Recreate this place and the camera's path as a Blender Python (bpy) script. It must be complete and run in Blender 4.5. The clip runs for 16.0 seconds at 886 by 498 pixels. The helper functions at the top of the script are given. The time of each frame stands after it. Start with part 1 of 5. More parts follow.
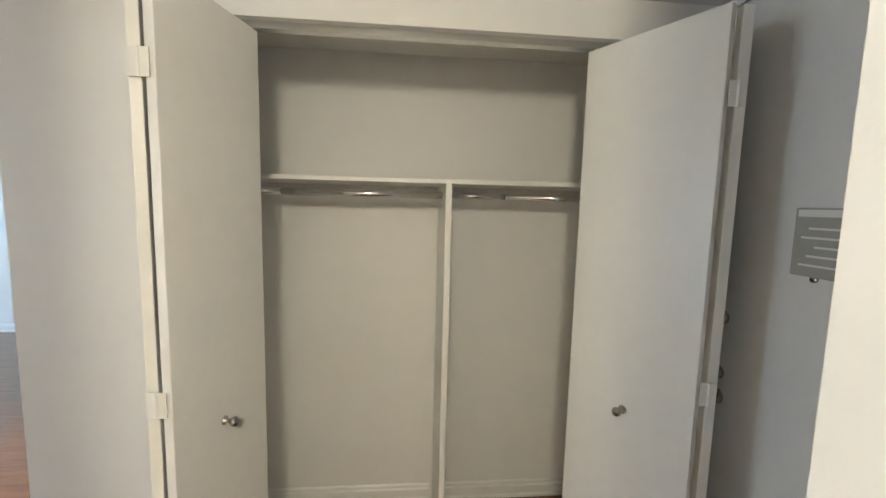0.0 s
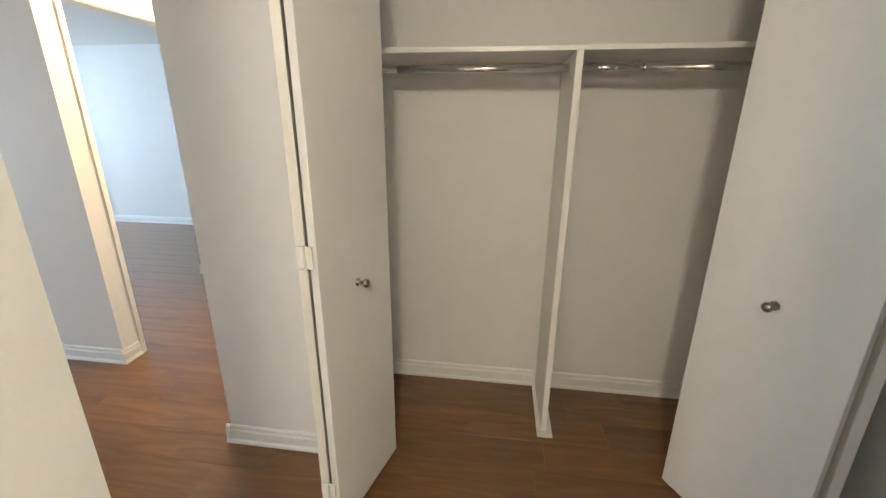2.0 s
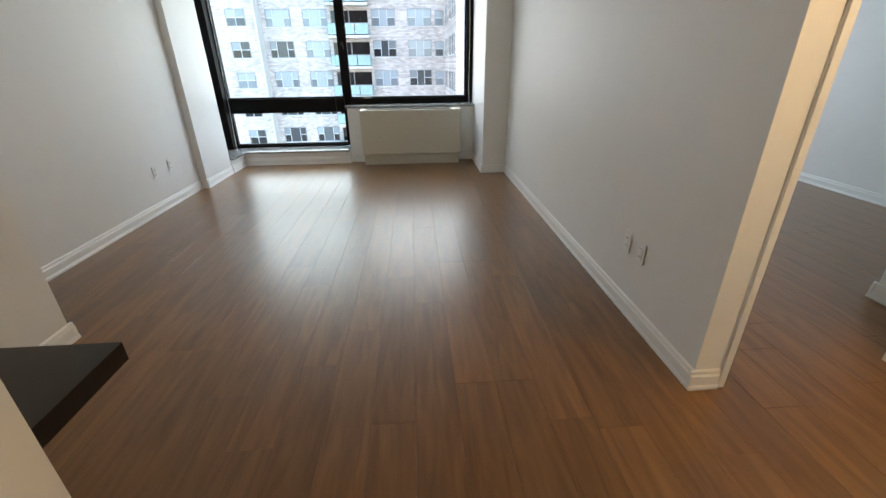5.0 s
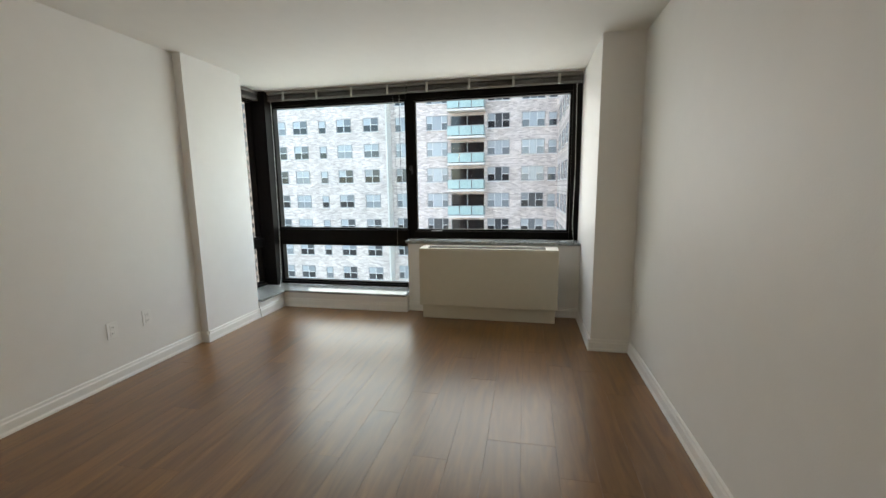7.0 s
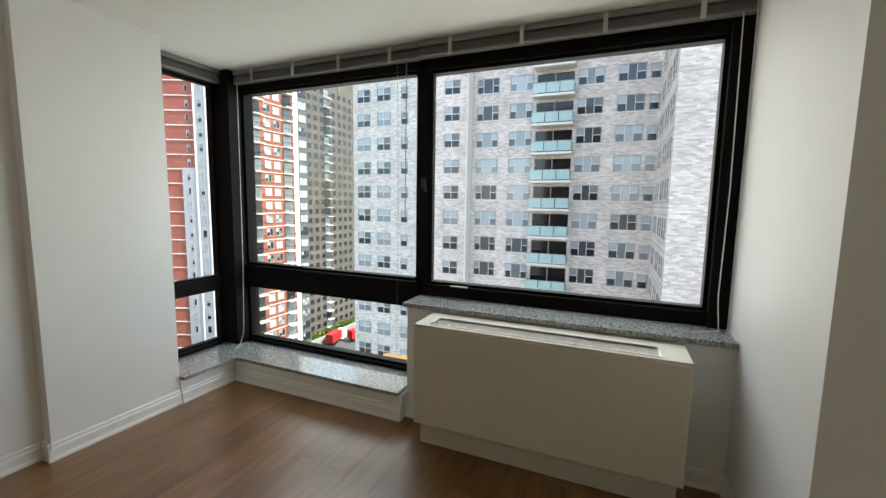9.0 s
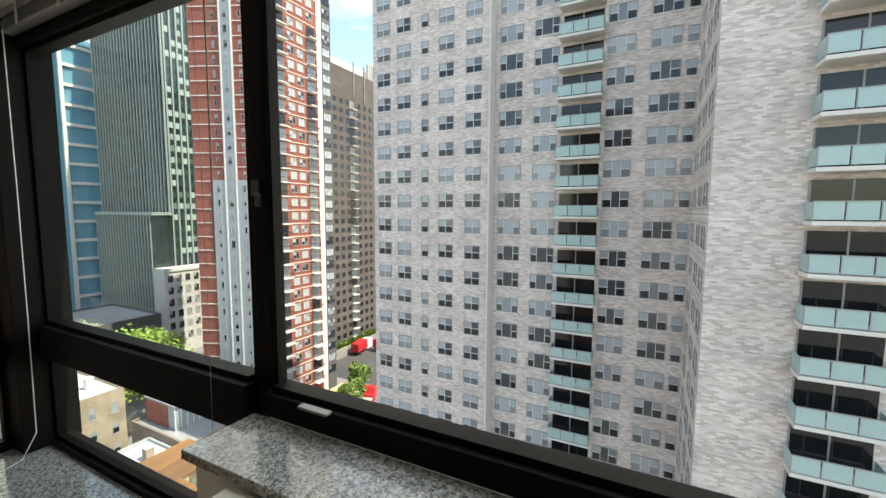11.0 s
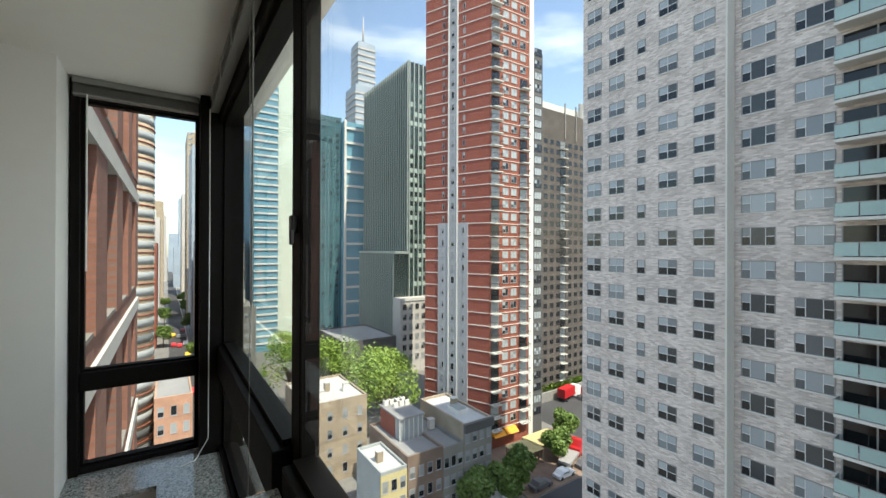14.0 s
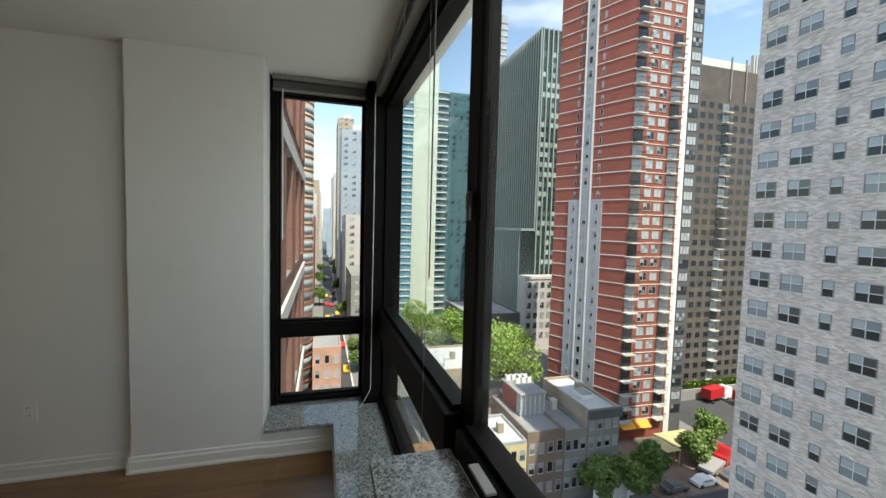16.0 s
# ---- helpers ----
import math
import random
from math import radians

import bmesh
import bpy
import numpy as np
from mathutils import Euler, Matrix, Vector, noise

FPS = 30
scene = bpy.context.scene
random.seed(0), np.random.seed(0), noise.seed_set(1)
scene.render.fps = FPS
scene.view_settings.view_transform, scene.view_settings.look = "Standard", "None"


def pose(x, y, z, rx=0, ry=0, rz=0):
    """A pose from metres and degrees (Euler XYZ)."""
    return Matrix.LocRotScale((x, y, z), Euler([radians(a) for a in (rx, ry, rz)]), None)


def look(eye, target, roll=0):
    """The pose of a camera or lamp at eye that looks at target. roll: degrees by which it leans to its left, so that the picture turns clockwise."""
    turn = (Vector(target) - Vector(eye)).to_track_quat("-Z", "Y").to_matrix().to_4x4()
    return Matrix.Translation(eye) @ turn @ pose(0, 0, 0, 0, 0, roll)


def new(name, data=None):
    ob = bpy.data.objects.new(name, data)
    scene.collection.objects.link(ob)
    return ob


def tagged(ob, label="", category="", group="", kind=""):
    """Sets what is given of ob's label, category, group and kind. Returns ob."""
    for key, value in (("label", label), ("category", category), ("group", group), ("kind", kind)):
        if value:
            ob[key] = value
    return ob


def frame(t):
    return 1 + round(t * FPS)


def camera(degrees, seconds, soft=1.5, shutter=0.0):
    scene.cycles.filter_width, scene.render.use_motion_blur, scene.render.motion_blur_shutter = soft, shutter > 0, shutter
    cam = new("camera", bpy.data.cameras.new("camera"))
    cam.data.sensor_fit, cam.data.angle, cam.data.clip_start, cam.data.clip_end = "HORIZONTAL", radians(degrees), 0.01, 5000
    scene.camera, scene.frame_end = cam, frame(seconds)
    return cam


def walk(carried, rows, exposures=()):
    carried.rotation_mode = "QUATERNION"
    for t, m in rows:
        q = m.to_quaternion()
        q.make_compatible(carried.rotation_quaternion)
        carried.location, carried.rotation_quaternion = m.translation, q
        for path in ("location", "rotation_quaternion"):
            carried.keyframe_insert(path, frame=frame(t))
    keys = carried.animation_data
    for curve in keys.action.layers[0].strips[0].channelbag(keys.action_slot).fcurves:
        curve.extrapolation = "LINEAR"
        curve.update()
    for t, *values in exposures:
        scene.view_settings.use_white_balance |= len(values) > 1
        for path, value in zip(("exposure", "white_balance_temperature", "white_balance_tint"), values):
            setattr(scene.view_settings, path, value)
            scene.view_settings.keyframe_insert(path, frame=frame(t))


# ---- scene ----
cam = camera(94.9, 16.0)
PATH = [
    (0, (0.347, 0.378, 1.683), (0.531, 2.358, 1.468), 1.4),
    (0.5, (0.295, 0.252, 1.609), (0.457, 2.199, 1.182), 1.4),
    (1, (0.225, 0.174, 1.541), (0.366, 2.081, 0.956), 1.1),
    (1.5, (0.226, 0.185, 1.526), (0.263, 2.082, 0.894), 0.6),
    (2, (0.256, 0.402, 1.525), (-0.008, 2.287, 0.914), 0.3),
    (2.5, (0.213, 0.625, 1.516), (-0.512, 2.397, 0.937), 0.3),
    (3, (0.089, 0.841, 1.469), (-1.136, 2.29, 0.836), 1.1),
    (3.5, (-0.028, 0.967, 1.435), (-1.597, 1.979, 0.717), 1.2),
    (4, (-0.171, 1.089, 1.454), (-1.899, 1.713, 0.663), 0.6),
    (4.5, (-0.491, 1.189, 1.364), (-2.276, 1.52, 0.524), -0.2),
    (5, (-0.81, 1.233, 1.303), (-2.625, 1.349, 0.47), -0.7),
    (5.2, (-0.96, 1.275, 1.301), (-2.79, 1.318, 0.494), -0.8),
    (7.3, (-2.921, 1.563, 1.359), (-4.855, 1.135, 1.087), -0.5),
    (7.5, (-3.104, 1.542, 1.379), (-5.036, 1.101, 1.109), -0.3),
    (8, (-3.629, 1.557, 1.385), (-5.536, 1.015, 1.125), 0.4),
    (8.5, (-4.123, 1.517, 1.381), (-5.995, 0.856, 1.141), 0.6),
    (9, (-4.552, 1.518, 1.408), (-6.382, 0.741, 1.186), 0.9),
    (9.2, (-4.735, 1.54, 1.424), (-6.549, 0.722, 1.216), 0.9),
    (11.5, (-6.38, 1.478, 1.48), (-8.126, 0.517, 1.313), -0.3),
    (12, (-6.53, 1.477, 1.49), (-8.039, 0.169, 1.377), -0.9),
    (12.5, (-6.596, 1.505, 1.503), (-7.878, -0.029, 1.451), -0.6),
    (13, (-6.645, 1.528, 1.497), (-7.835, -0.079, 1.499), -0.8),
    (13.5, (-6.741, 1.551, 1.485), (-7.891, -0.084, 1.493), -0.4),
    (14, (-6.786, 1.553, 1.477), (-7.908, -0.103, 1.481), 0.2),
    (14.5, (-6.79, 1.551, 1.477), (-7.881, -0.125, 1.473), 0.8),
    (15, (-6.787, 1.542, 1.48), (-7.811, -0.176, 1.455), 1.3),
    (15.5, (-6.784, 1.532, 1.483), (-7.681, -0.255, 1.426), 1.4),
    (16, (-6.665, 1.469, 1.477), (-7.235, -0.444, 1.357), 1.5),
]
EXPOSURES = [(0.0, 3.85, 5500, 6), (1.5, 3.85, 5500, 6), (3.0, 3.35, 6050, 8), (4.0, 2.75, 5700, 8), (5.2, 2.9, 6500, 8), (7.3, 2.45, 7000, 8), (9.2, 2.1, 7150, 8), (11.3, 1.5, 7600, 8), (13.0, 1.25, 7250, 6), (16.0, 1.1, 7050, 6)]
walk(cam, [(t, look(eye, target, roll)) for t, eye, target, roll in PATH], EXPOSURES)

# ---- world, sun and large lights ----
SUN_DIR = Vector((-0.10, 0.50, 0.90)).normalized()
world = bpy.data.worlds.new("world")
scene.world = world
world.use_nodes = True
wn, wl = world.node_tree.nodes, world.node_tree.links
wn.clear()
sky = wn.new("ShaderNodeTexSky")
sky.sky_type = "NISHITA"
sky.sun_disc = False
sky.sun_elevation = math.asin(SUN_DIR.z)
sky.sun_rotation = math.atan2(SUN_DIR.x, SUN_DIR.y)
wcoord = wn.new("ShaderNodeTexCoord")
wmap = wn.new("ShaderNodeMapping")
wmap.inputs["Scale"].default_value = (1.0, 1.0, 3.2)
wnoise = wn.new("ShaderNodeTexNoise")
wnoise.inputs["Scale"].default_value = 2.6
wnoise.inputs["Detail"].default_value = 7.0
wnoise.inputs["Roughness"].default_value = 0.55
wramp = wn.new("ShaderNodeValToRGB")
wramp.color_ramp.elements[0].position = 0.50
wramp.color_ramp.elements[1].position = 0.78
wmix = wn.new("ShaderNodeMixRGB")
wmix.inputs["Color2"].default_value = (4.6, 5.0, 5.4, 1)
wbg = wn.new("ShaderNodeBackground")
wbg.inputs["Strength"].default_value = 0.15
wout = wn.new("ShaderNodeOutputWorld")
wl.new(wcoord.outputs["Generated"], wmap.inputs["Vector"])
wl.new(wmap.outputs["Vector"], wnoise.inputs["Vector"])
wl.new(wnoise.outputs["Fac"], wramp.inputs["Fac"])
wl.new(wramp.outputs["Color"], wmix.inputs["Fac"])
wl.new(sky.outputs["Color"], wmix.inputs["Color1"])
wl.new(wmix.outputs["Color"], wbg.inputs["Color"])
wl.new(wbg.outputs["Background"], wout.inputs["Surface"])

sun_data = bpy.data.lights.new("sun", "SUN")
sun_data.energy, sun_data.angle, sun_data.color = 3.4, radians(0.5), (1.0, 0.95, 0.87)
sun = new("sun", sun_data)
sun.matrix_world = look(SUN_DIR * 100, (0, 0, 0))


def area_lamp(name, eye, target, sx, sy, power, color):
    data = bpy.data.lights.new(name, "AREA")
    data.shape, data.size, data.size_y, data.energy, data.color = "RECTANGLE", sx, sy, power, color
    ob = new(name, data)
    ob.matrix_world = look(eye, target)
    return ob


DAY = (0.95, 0.96, 0.96)
WARM = (1.0, 0.80, 0.54)
AMBER = (1.0, 0.62, 0.28)
area_lamp("window_daylight", (-7.75, 0.35, 1.5), (-4.0, 0.35, 0.1), 4.0, 2.3, 14, DAY)
area_lamp("bedroom_daylight", (-7.05, 4.2, 1.5), (0.0, 4.2, 1.2), 2.0, 1.5, 5.5, (0.72, 0.88, 1.0))


def bulb(name, place, power, color, radius=0.12):
    data = bpy.data.lights.new(name, "POINT")
    data.energy, data.color, data.shadow_soft_size = power, color, radius
    ob = new(name, data)
    ob.location = place
    return ob


bulb("kitchen_bulb", (0.25, -0.4, 2.27), 4.3, WARM)
bulb("corridor_bulb", (-1.45, 2.95, 2.27), 3.0, AMBER)


# ---- materials ----
def mat(name, color, rough=0.6, metal=0.0, vary=0.06, scale=6.0, bump=0.0, bump_scale=60.0, coat=0.0, second=None):
    """A principled material with variation at two scales and fine relief."""
    m = bpy.data.materials.new(name)
    m.use_nodes = True
    n, l = m.node_tree.nodes, m.node_tree.links
    b = n["Principled BSDF"]
    b.inputs["Metallic"].default_value = metal
    b.inputs["Coat Weight"].default_value = coat
    co = n.new("ShaderNodeTexCoord")
    big = n.new("ShaderNodeTexNoise")
    big.inputs["Scale"].default_value, big.inputs["Detail"].default_value = scale * 0.25, 3
    fine = n.new("ShaderNodeTexNoise")
    fine.inputs["Scale"].default_value, fine.inputs["Detail"].default_value = scale * 6, 5
    l.new(co.outputs["Object"], big.inputs["Vector"])
    l.new(co.outputs["Object"], fine.inputs["Vector"])
    add = n.new("ShaderNodeMath")
    add.operation = "ADD"
    l.new(big.outputs["Fac"], add.inputs[0])
    l.new(fine.outputs["Fac"], add.inputs[1])
    mp = n.new("ShaderNodeMapRange")
    mp.inputs["From Min"].default_value, mp.inputs["From Max"].default_value = 0.6, 1.4
    l.new(add.outputs[0], mp.inputs["Value"])
    mix = n.new("ShaderNodeMixRGB")
    lo = second or tuple(c * (1 - 2 * vary) for c in color)
    mix.inputs["Color1"].default_value = (*lo, 1)
    mix.inputs["Color2"].default_value = (*(min(1, c * (1 + (0 if second else vary))) for c in color), 1)
    l.new(mp.outputs["Result"], mix.inputs["Fac"])
    l.new(mix.outputs["Color"], b.inputs["Base Color"])
    rr = n.new("ShaderNodeMapRange")
    rr.inputs["To Min"].default_value, rr.inputs["To Max"].default_value = max(0.02, rough - 0.06), min(1, rough + 0.06)
    l.new(fine.outputs["Fac"], rr.inputs["Value"])
    l.new(rr.outputs["Result"], b.inputs["Roughness"])
    if bump:
        tex = n.new("ShaderNodeTexNoise")
        tex.inputs["Scale"].default_value, tex.inputs["Detail"].default_value = bump_scale, 4
        l.new(co.outputs["Object"], tex.inputs["Vector"])
        bp = n.new("ShaderNodeBump")
        bp.inputs["Strength"].default_value, bp.inputs["Distance"].default_value = bump, 0.01
        l.new(tex.outputs["Fac"], bp.inputs["Height"])
        l.new(bp.outputs["Normal"], b.inputs["Normal"])
    return m


def random_tint(m, amount):
    """Lets each object of a material differ a little in brightness."""
    n, l = m.node_tree.nodes, m.node_tree.links
    b = n["Principled BSDF"]
    src = b.inputs["Base Color"].links[0].from_socket
    info = n.new("ShaderNodeObjectInfo")
    mp = n.new("ShaderNodeMapRange")
    mp.inputs["To Min"].default_value, mp.inputs["To Max"].default_value = 1 - amount, 1 + amount
    l.new(info.outputs["Random"], mp.inputs["Value"])
    hsv = n.new("ShaderNodeHueSaturation")
    l.new(mp.outputs["Result"], hsv.inputs["Value"])
    l.new(src, hsv.inputs["Color"])
    l.new(hsv.outputs["Color"], b.inputs["Base Color"])
    return m


def brick_mat(name, a, b_, mortar, axis, width=0.4, height=0.2, msize=0.012, rough=0.85, blotch=0.25):
    """Brickwork on upright walls; axis is the wall's normal."""
    m = bpy.data.materials.new(name)
    m.use_nodes = True
    n, l = m.node_tree.nodes, m.node_tree.links
    b = n["Principled BSDF"]
    b.inputs["Roughness"].default_value = rough
    co = n.new("ShaderNodeTexCoord")
    sep = n.new("ShaderNodeSeparateXYZ")
    com = n.new("ShaderNodeCombineXYZ")
    l.new(co.outputs["Object"], sep.inputs[0])
    l.new(sep.outputs["Y" if axis == "x" else "X"], com.inputs["X"])
    l.new(sep.outputs["Z"], com.inputs["Y"])
    tex = n.new("ShaderNodeTexBrick")
    tex.inputs["Scale"].default_value = 1.0
    tex.inputs["Brick Width"].default_value, tex.inputs["Row Height"].default_value = width, height
    tex.inputs["Mortar Size"].default_value = msize
    tex.inputs["Color1"].default_value, tex.inputs["Color2"].default_value = (*a, 1), (*b_, 1)
    tex.inputs["Mortar"].default_value = (*mortar, 1)
    l.new(com.outputs[0], tex.inputs["Vector"])
    no = n.new("ShaderNodeTexNoise")
    no.inputs["Scale"].default_value, no.inputs["Detail"].default_value = 0.35, 6
    l.new(co.outputs["Object"], no.inputs["Vector"])
    mp = n.new("ShaderNodeMapRange")
    mp.inputs["From Min"].default_value, mp.inputs["From Max"].default_value = 0.3, 0.7
    mp.inputs["To Min"].default_value, mp.inputs["To Max"].default_value = 1 - blotch, 1 + blotch * 0.6
    l.new(no.outputs["Fac"], mp.inputs["Value"])
    hsv = n.new("ShaderNodeHueSaturation")
    l.new(tex.outputs["Color"], hsv.inputs["Color"])
    l.new(mp.outputs["Result"], hsv.inputs["Value"])
    l.new(hsv.outputs["Color"], b.inputs["Base Color"])
    bp = n.new("ShaderNodeBump")
    bp.inputs["Strength"].default_value, bp.inputs["Distance"].default_value = 0.4, 0.02
    bp.invert = True
    l.new(tex.outputs["Fac"], bp.inputs["Height"])
    l.new(bp.outputs["Normal"], b.inputs["Normal"])
    return m


def wood_mat(name, dark, light, rough):
    """Planks with grain along x, each one of its own tone."""
    m = bpy.data.materials.new(name)
    m.use_nodes = True
    n, l = m.node_tree.nodes, m.node_tree.links
    b = n["Principled BSDF"]
    b.inputs["Coat Weight"].default_value = 0.5
    b.inputs["Coat Roughness"].default_value = 0.26
    co = n.new("ShaderNodeTexCoord")
    info = n.new("ShaderNodeObjectInfo")
    shift = n.new("ShaderNodeVectorMath")
    shift.operation = "MULTIPLY_ADD"
    shift.inputs[1].default_value = (1, 1, 1)
    sc = n.new("ShaderNodeVectorMath")
    sc.operation = "SCALE"
    sc.inputs["Scale"].default_value = 37.0
    cm = n.new("ShaderNodeCombineXYZ")
    for k in ("X", "Y", "Z"):
        l.new(info.outputs["Random"], cm.inputs[k])
    l.new(cm.outputs[0], sc.inputs[0])
    l.new(co.outputs["Object"], shift.inputs[0])
    l.new(sc.outputs["Vector"], shift.inputs[2])
    mpg = n.new("ShaderNodeMapping")
    mpg.inputs["Scale"].default_value = (1.0, 9.0, 9.0)
    l.new(shift.outputs["Vector"], mpg.inputs["Vector"])
    grain = n.new("ShaderNodeTexNoise")
    grain.inputs["Scale"].default_value, grain.inputs["Detail"].default_value = 2.2, 8
    grain.inputs["Distortion"].default_value = 1.1
    l.new(mpg.outputs["Vector"], grain.inputs["Vector"])
    ramp = n.new("ShaderNodeValToRGB")
    ramp.color_ramp.elements[0].position, ramp.color_ramp.elements[1].position = 0.30, 0.72
    ramp.color_ramp.elements[0].color, ramp.color_ramp.elements[1].color = (*dark, 1), (*light, 1)
    l.new(grain.outputs["Fac"], ramp.inputs["Fac"])
    mr = n.new("ShaderNodeMapRange")
    mr.inputs["To Min"].default_value, mr.inputs["To Max"].default_value = 0.84, 1.14
    l.new(info.outputs["Random"], mr.inputs["Value"])
    hsv = n.new("ShaderNodeHueSaturation")
    l.new(mr.outputs["Result"], hsv.inputs["Value"])
    l.new(ramp.outputs["Color"], hsv.inputs["Color"])
    l.new(hsv.outputs["Color"], b.inputs["Base Color"])
    rr = n.new("ShaderNodeMapRange")
    rr.inputs["To Min"].default_value, rr.inputs["To Max"].default_value = rough - 0.05, rough + 0.1
    l.new(grain.outputs["Fac"], rr.inputs["Value"])
    l.new(rr.outputs["Result"], b.inputs["Roughness"])
    bp = n.new("ShaderNodeBump")
    bp.inputs["Strength"].default_value, bp.inputs["Distance"].default_value = 0.12, 0.004
    l.new(grain.outputs["Fac"], bp.inputs["Height"])
    l.new(bp.outputs["Normal"], b.inputs["Normal"])
    return m


def glass_mat(name, tint, gloss=0.9):
    """Clear window glass: what lies behind it, and a mirror image by Fresnel."""
    m = bpy.data.materials.new(name)
    m.use_nodes = True
    n, l = m.node_tree.nodes, m.node_tree.links
    n.remove(n["Principled BSDF"])
    tr = n.new("ShaderNodeBsdfTransparent")
    tr.inputs["Color"].default_value = (*tint, 1)
    gl = n.new("ShaderNodeBsdfGlossy")
    gl.inputs["Roughness"].default_value = 0.0
    gl.inputs["Color"].default_value = (gloss, gloss, gloss, 1)
    lw = n.new("ShaderNodeLayerWeight")
    lw.inputs["Blend"].default_value = 0.5
    pw = n.new("ShaderNodeMath")
    pw.operation = "POWER"
    pw.inputs[1].default_value = 5.0
    l.new(lw.outputs["Facing"], pw.inputs[0])
    fr = n.new("ShaderNodeMath")
    fr.operation = "MULTIPLY_ADD"
    fr.inputs[1].default_value, fr.inputs[2].default_value = 0.6, 0.002
    l.new(pw.outputs[0], fr.inputs[0])
    mx = n.new("ShaderNodeMixShader")
    l.new(fr.outputs[0], mx.inputs["Fac"])
    l.new(tr.outputs[0], mx.inputs[1])
    l.new(gl.outputs[0], mx.inputs[2])
    l.new(mx.outputs[0], n["Material Output"].inputs["Surface"])
    return m


def granite_mat(name):
    m = mat(name, (0.42, 0.44, 0.43), 0.09, scale=9)
    n, l = m.node_tree.nodes, m.node_tree.links
    b = n["Principled BSDF"]
    co = n.new("ShaderNodeTexCoord")
    vo = n.new("ShaderNodeTexVoronoi")
    vo.inputs["Scale"].default_value = 170
    no = n.new("ShaderNodeTexNoise")
    no.inputs["Scale"].default_value, no.inputs["Detail"].default_value = 70, 6
    l.new(co.outputs["Object"], vo.inputs["Vector"])
    l.new(co.outputs["Object"], no.inputs["Vector"])
    mx = n.new("ShaderNodeMixRGB")
    mx.inputs["Fac"].default_value = 0.6
    l.new(vo.outputs["Color"], mx.inputs["Color1"])
    l.new(no.outputs["Fac"], mx.inputs["Color2"])
    bw = n.new("ShaderNodeRGBToBW")
    l.new(mx.outputs[0], bw.inputs[0])
    rp = n.new("ShaderNodeValToRGB")
    rp.color_ramp.elements[0].position, rp.color_ramp.elements[1].position = 0.34, 0.66
    rp.color_ramp.elements[0].color = (0.07, 0.085, 0.09, 1)
    rp.color_ramp.elements[1].color = (0.44, 0.45, 0.43, 1)
    l.new(bw.outputs[0], rp.inputs["Fac"])
    l.new(rp.outputs["Color"], b.inputs["Base Color"])
    return m


def emit_mat(name, color, strength):
    m = bpy.data.materials.new(name)
    m.use_nodes = True
    b = m.node_tree.nodes["Principled BSDF"]
    b.inputs["Base Color"].default_value = (0.8, 0.8, 0.8, 1)
    b.inputs["Emission Color"].default_value = (*color, 1)
    b.inputs["Emission Strength"].default_value = strength
    return m


PAINT = mat("wall_paint", (0.78, 0.78, 0.765), 0.55, vary=0.015, scale=1.5, bump=0.05, bump_scale=140)
CEIL = mat("ceiling_paint", (0.80, 0.79, 0.75), 0.7, vary=0.015, scale=1.5, bump=0.05, bump_scale=120)
TRIM = mat("trim_paint", (0.80, 0.80, 0.78), 0.35, vary=0.02, scale=3)
DOORP = mat("door_paint", (0.79, 0.79, 0.77), 0.38, vary=0.02, scale=3, bump=0.03, bump_scale=90)
CREAM = mat("cream_enamel", (0.60, 0.575, 0.48), 0.42, vary=0.02, scale=3, bump=0.02, bump_scale=200)
BRONZE = mat("bronze_metal", (0.007, 0.006, 0.0055), 0.55, metal=0.0, vary=0.15, scale=5)
BRONZE.node_tree.nodes["Principled BSDF"].inputs["Specular IOR Level"].default_value = 0.08
NICKEL = mat("satin_nickel", (0.42, 0.40, 0.37), 0.25, metal=1.0, vary=0.05)
BRASS = mat("worn_brass", (0.50, 0.40, 0.22), 0.28, metal=1.0, vary=0.1)
CHROME = mat("chrome", (0.80, 0.80, 0.78), 0.12, metal=1.0, vary=0.03)
PLASTIC = mat("white_plastic", (0.80, 0.80, 0.78), 0.35, vary=0.01)
BLACKP = mat("black_plastic", (0.015, 0.015, 0.017), 0.3, vary=0.1)
SCREEN = mat("dark_screen", (0.05, 0.06, 0.07), 0.12, vary=0.1)
ALUG = mat("grey_metal_and_shade", (0.25, 0.25, 0.24), 0.5)
DARK = mat("dark_gap", (0.01, 0.01, 0.01), 0.8, vary=0.1)
BLACKSTONE = mat("black_granite", (0.012, 0.011, 0.011), 0.16, vary=0.3, scale=30)
GRANITE = granite_mat("speckled_granite")
WOOD = wood_mat("oak_planks", (0.128, 0.057, 0.015), (0.222, 0.107, 0.030), 0.30)
GLASS = glass_mat("window_glass", (0.97, 0.985, 0.98))
GLASST = glass_mat("tinted_glass", (0.93, 0.975, 0.97))
TILE = random_tint(mat("cream_tile", (0.74, 0.66, 0.54), 0.2, vary=0.03, scale=8), 0.05)
GROUT = mat("grout", (0.45, 0.40, 0.33), 0.8)
SHADE = emit_mat("lamp_glass", (1.0, 0.75, 0.45), 2.5)
TAPE = mat("blind_tape", (0.45, 0.45, 0.43), 0.6, vary=0.05)
BLIND = mat("blind_metal", (0.20, 0.195, 0.185), 0.4, vary=0.05)


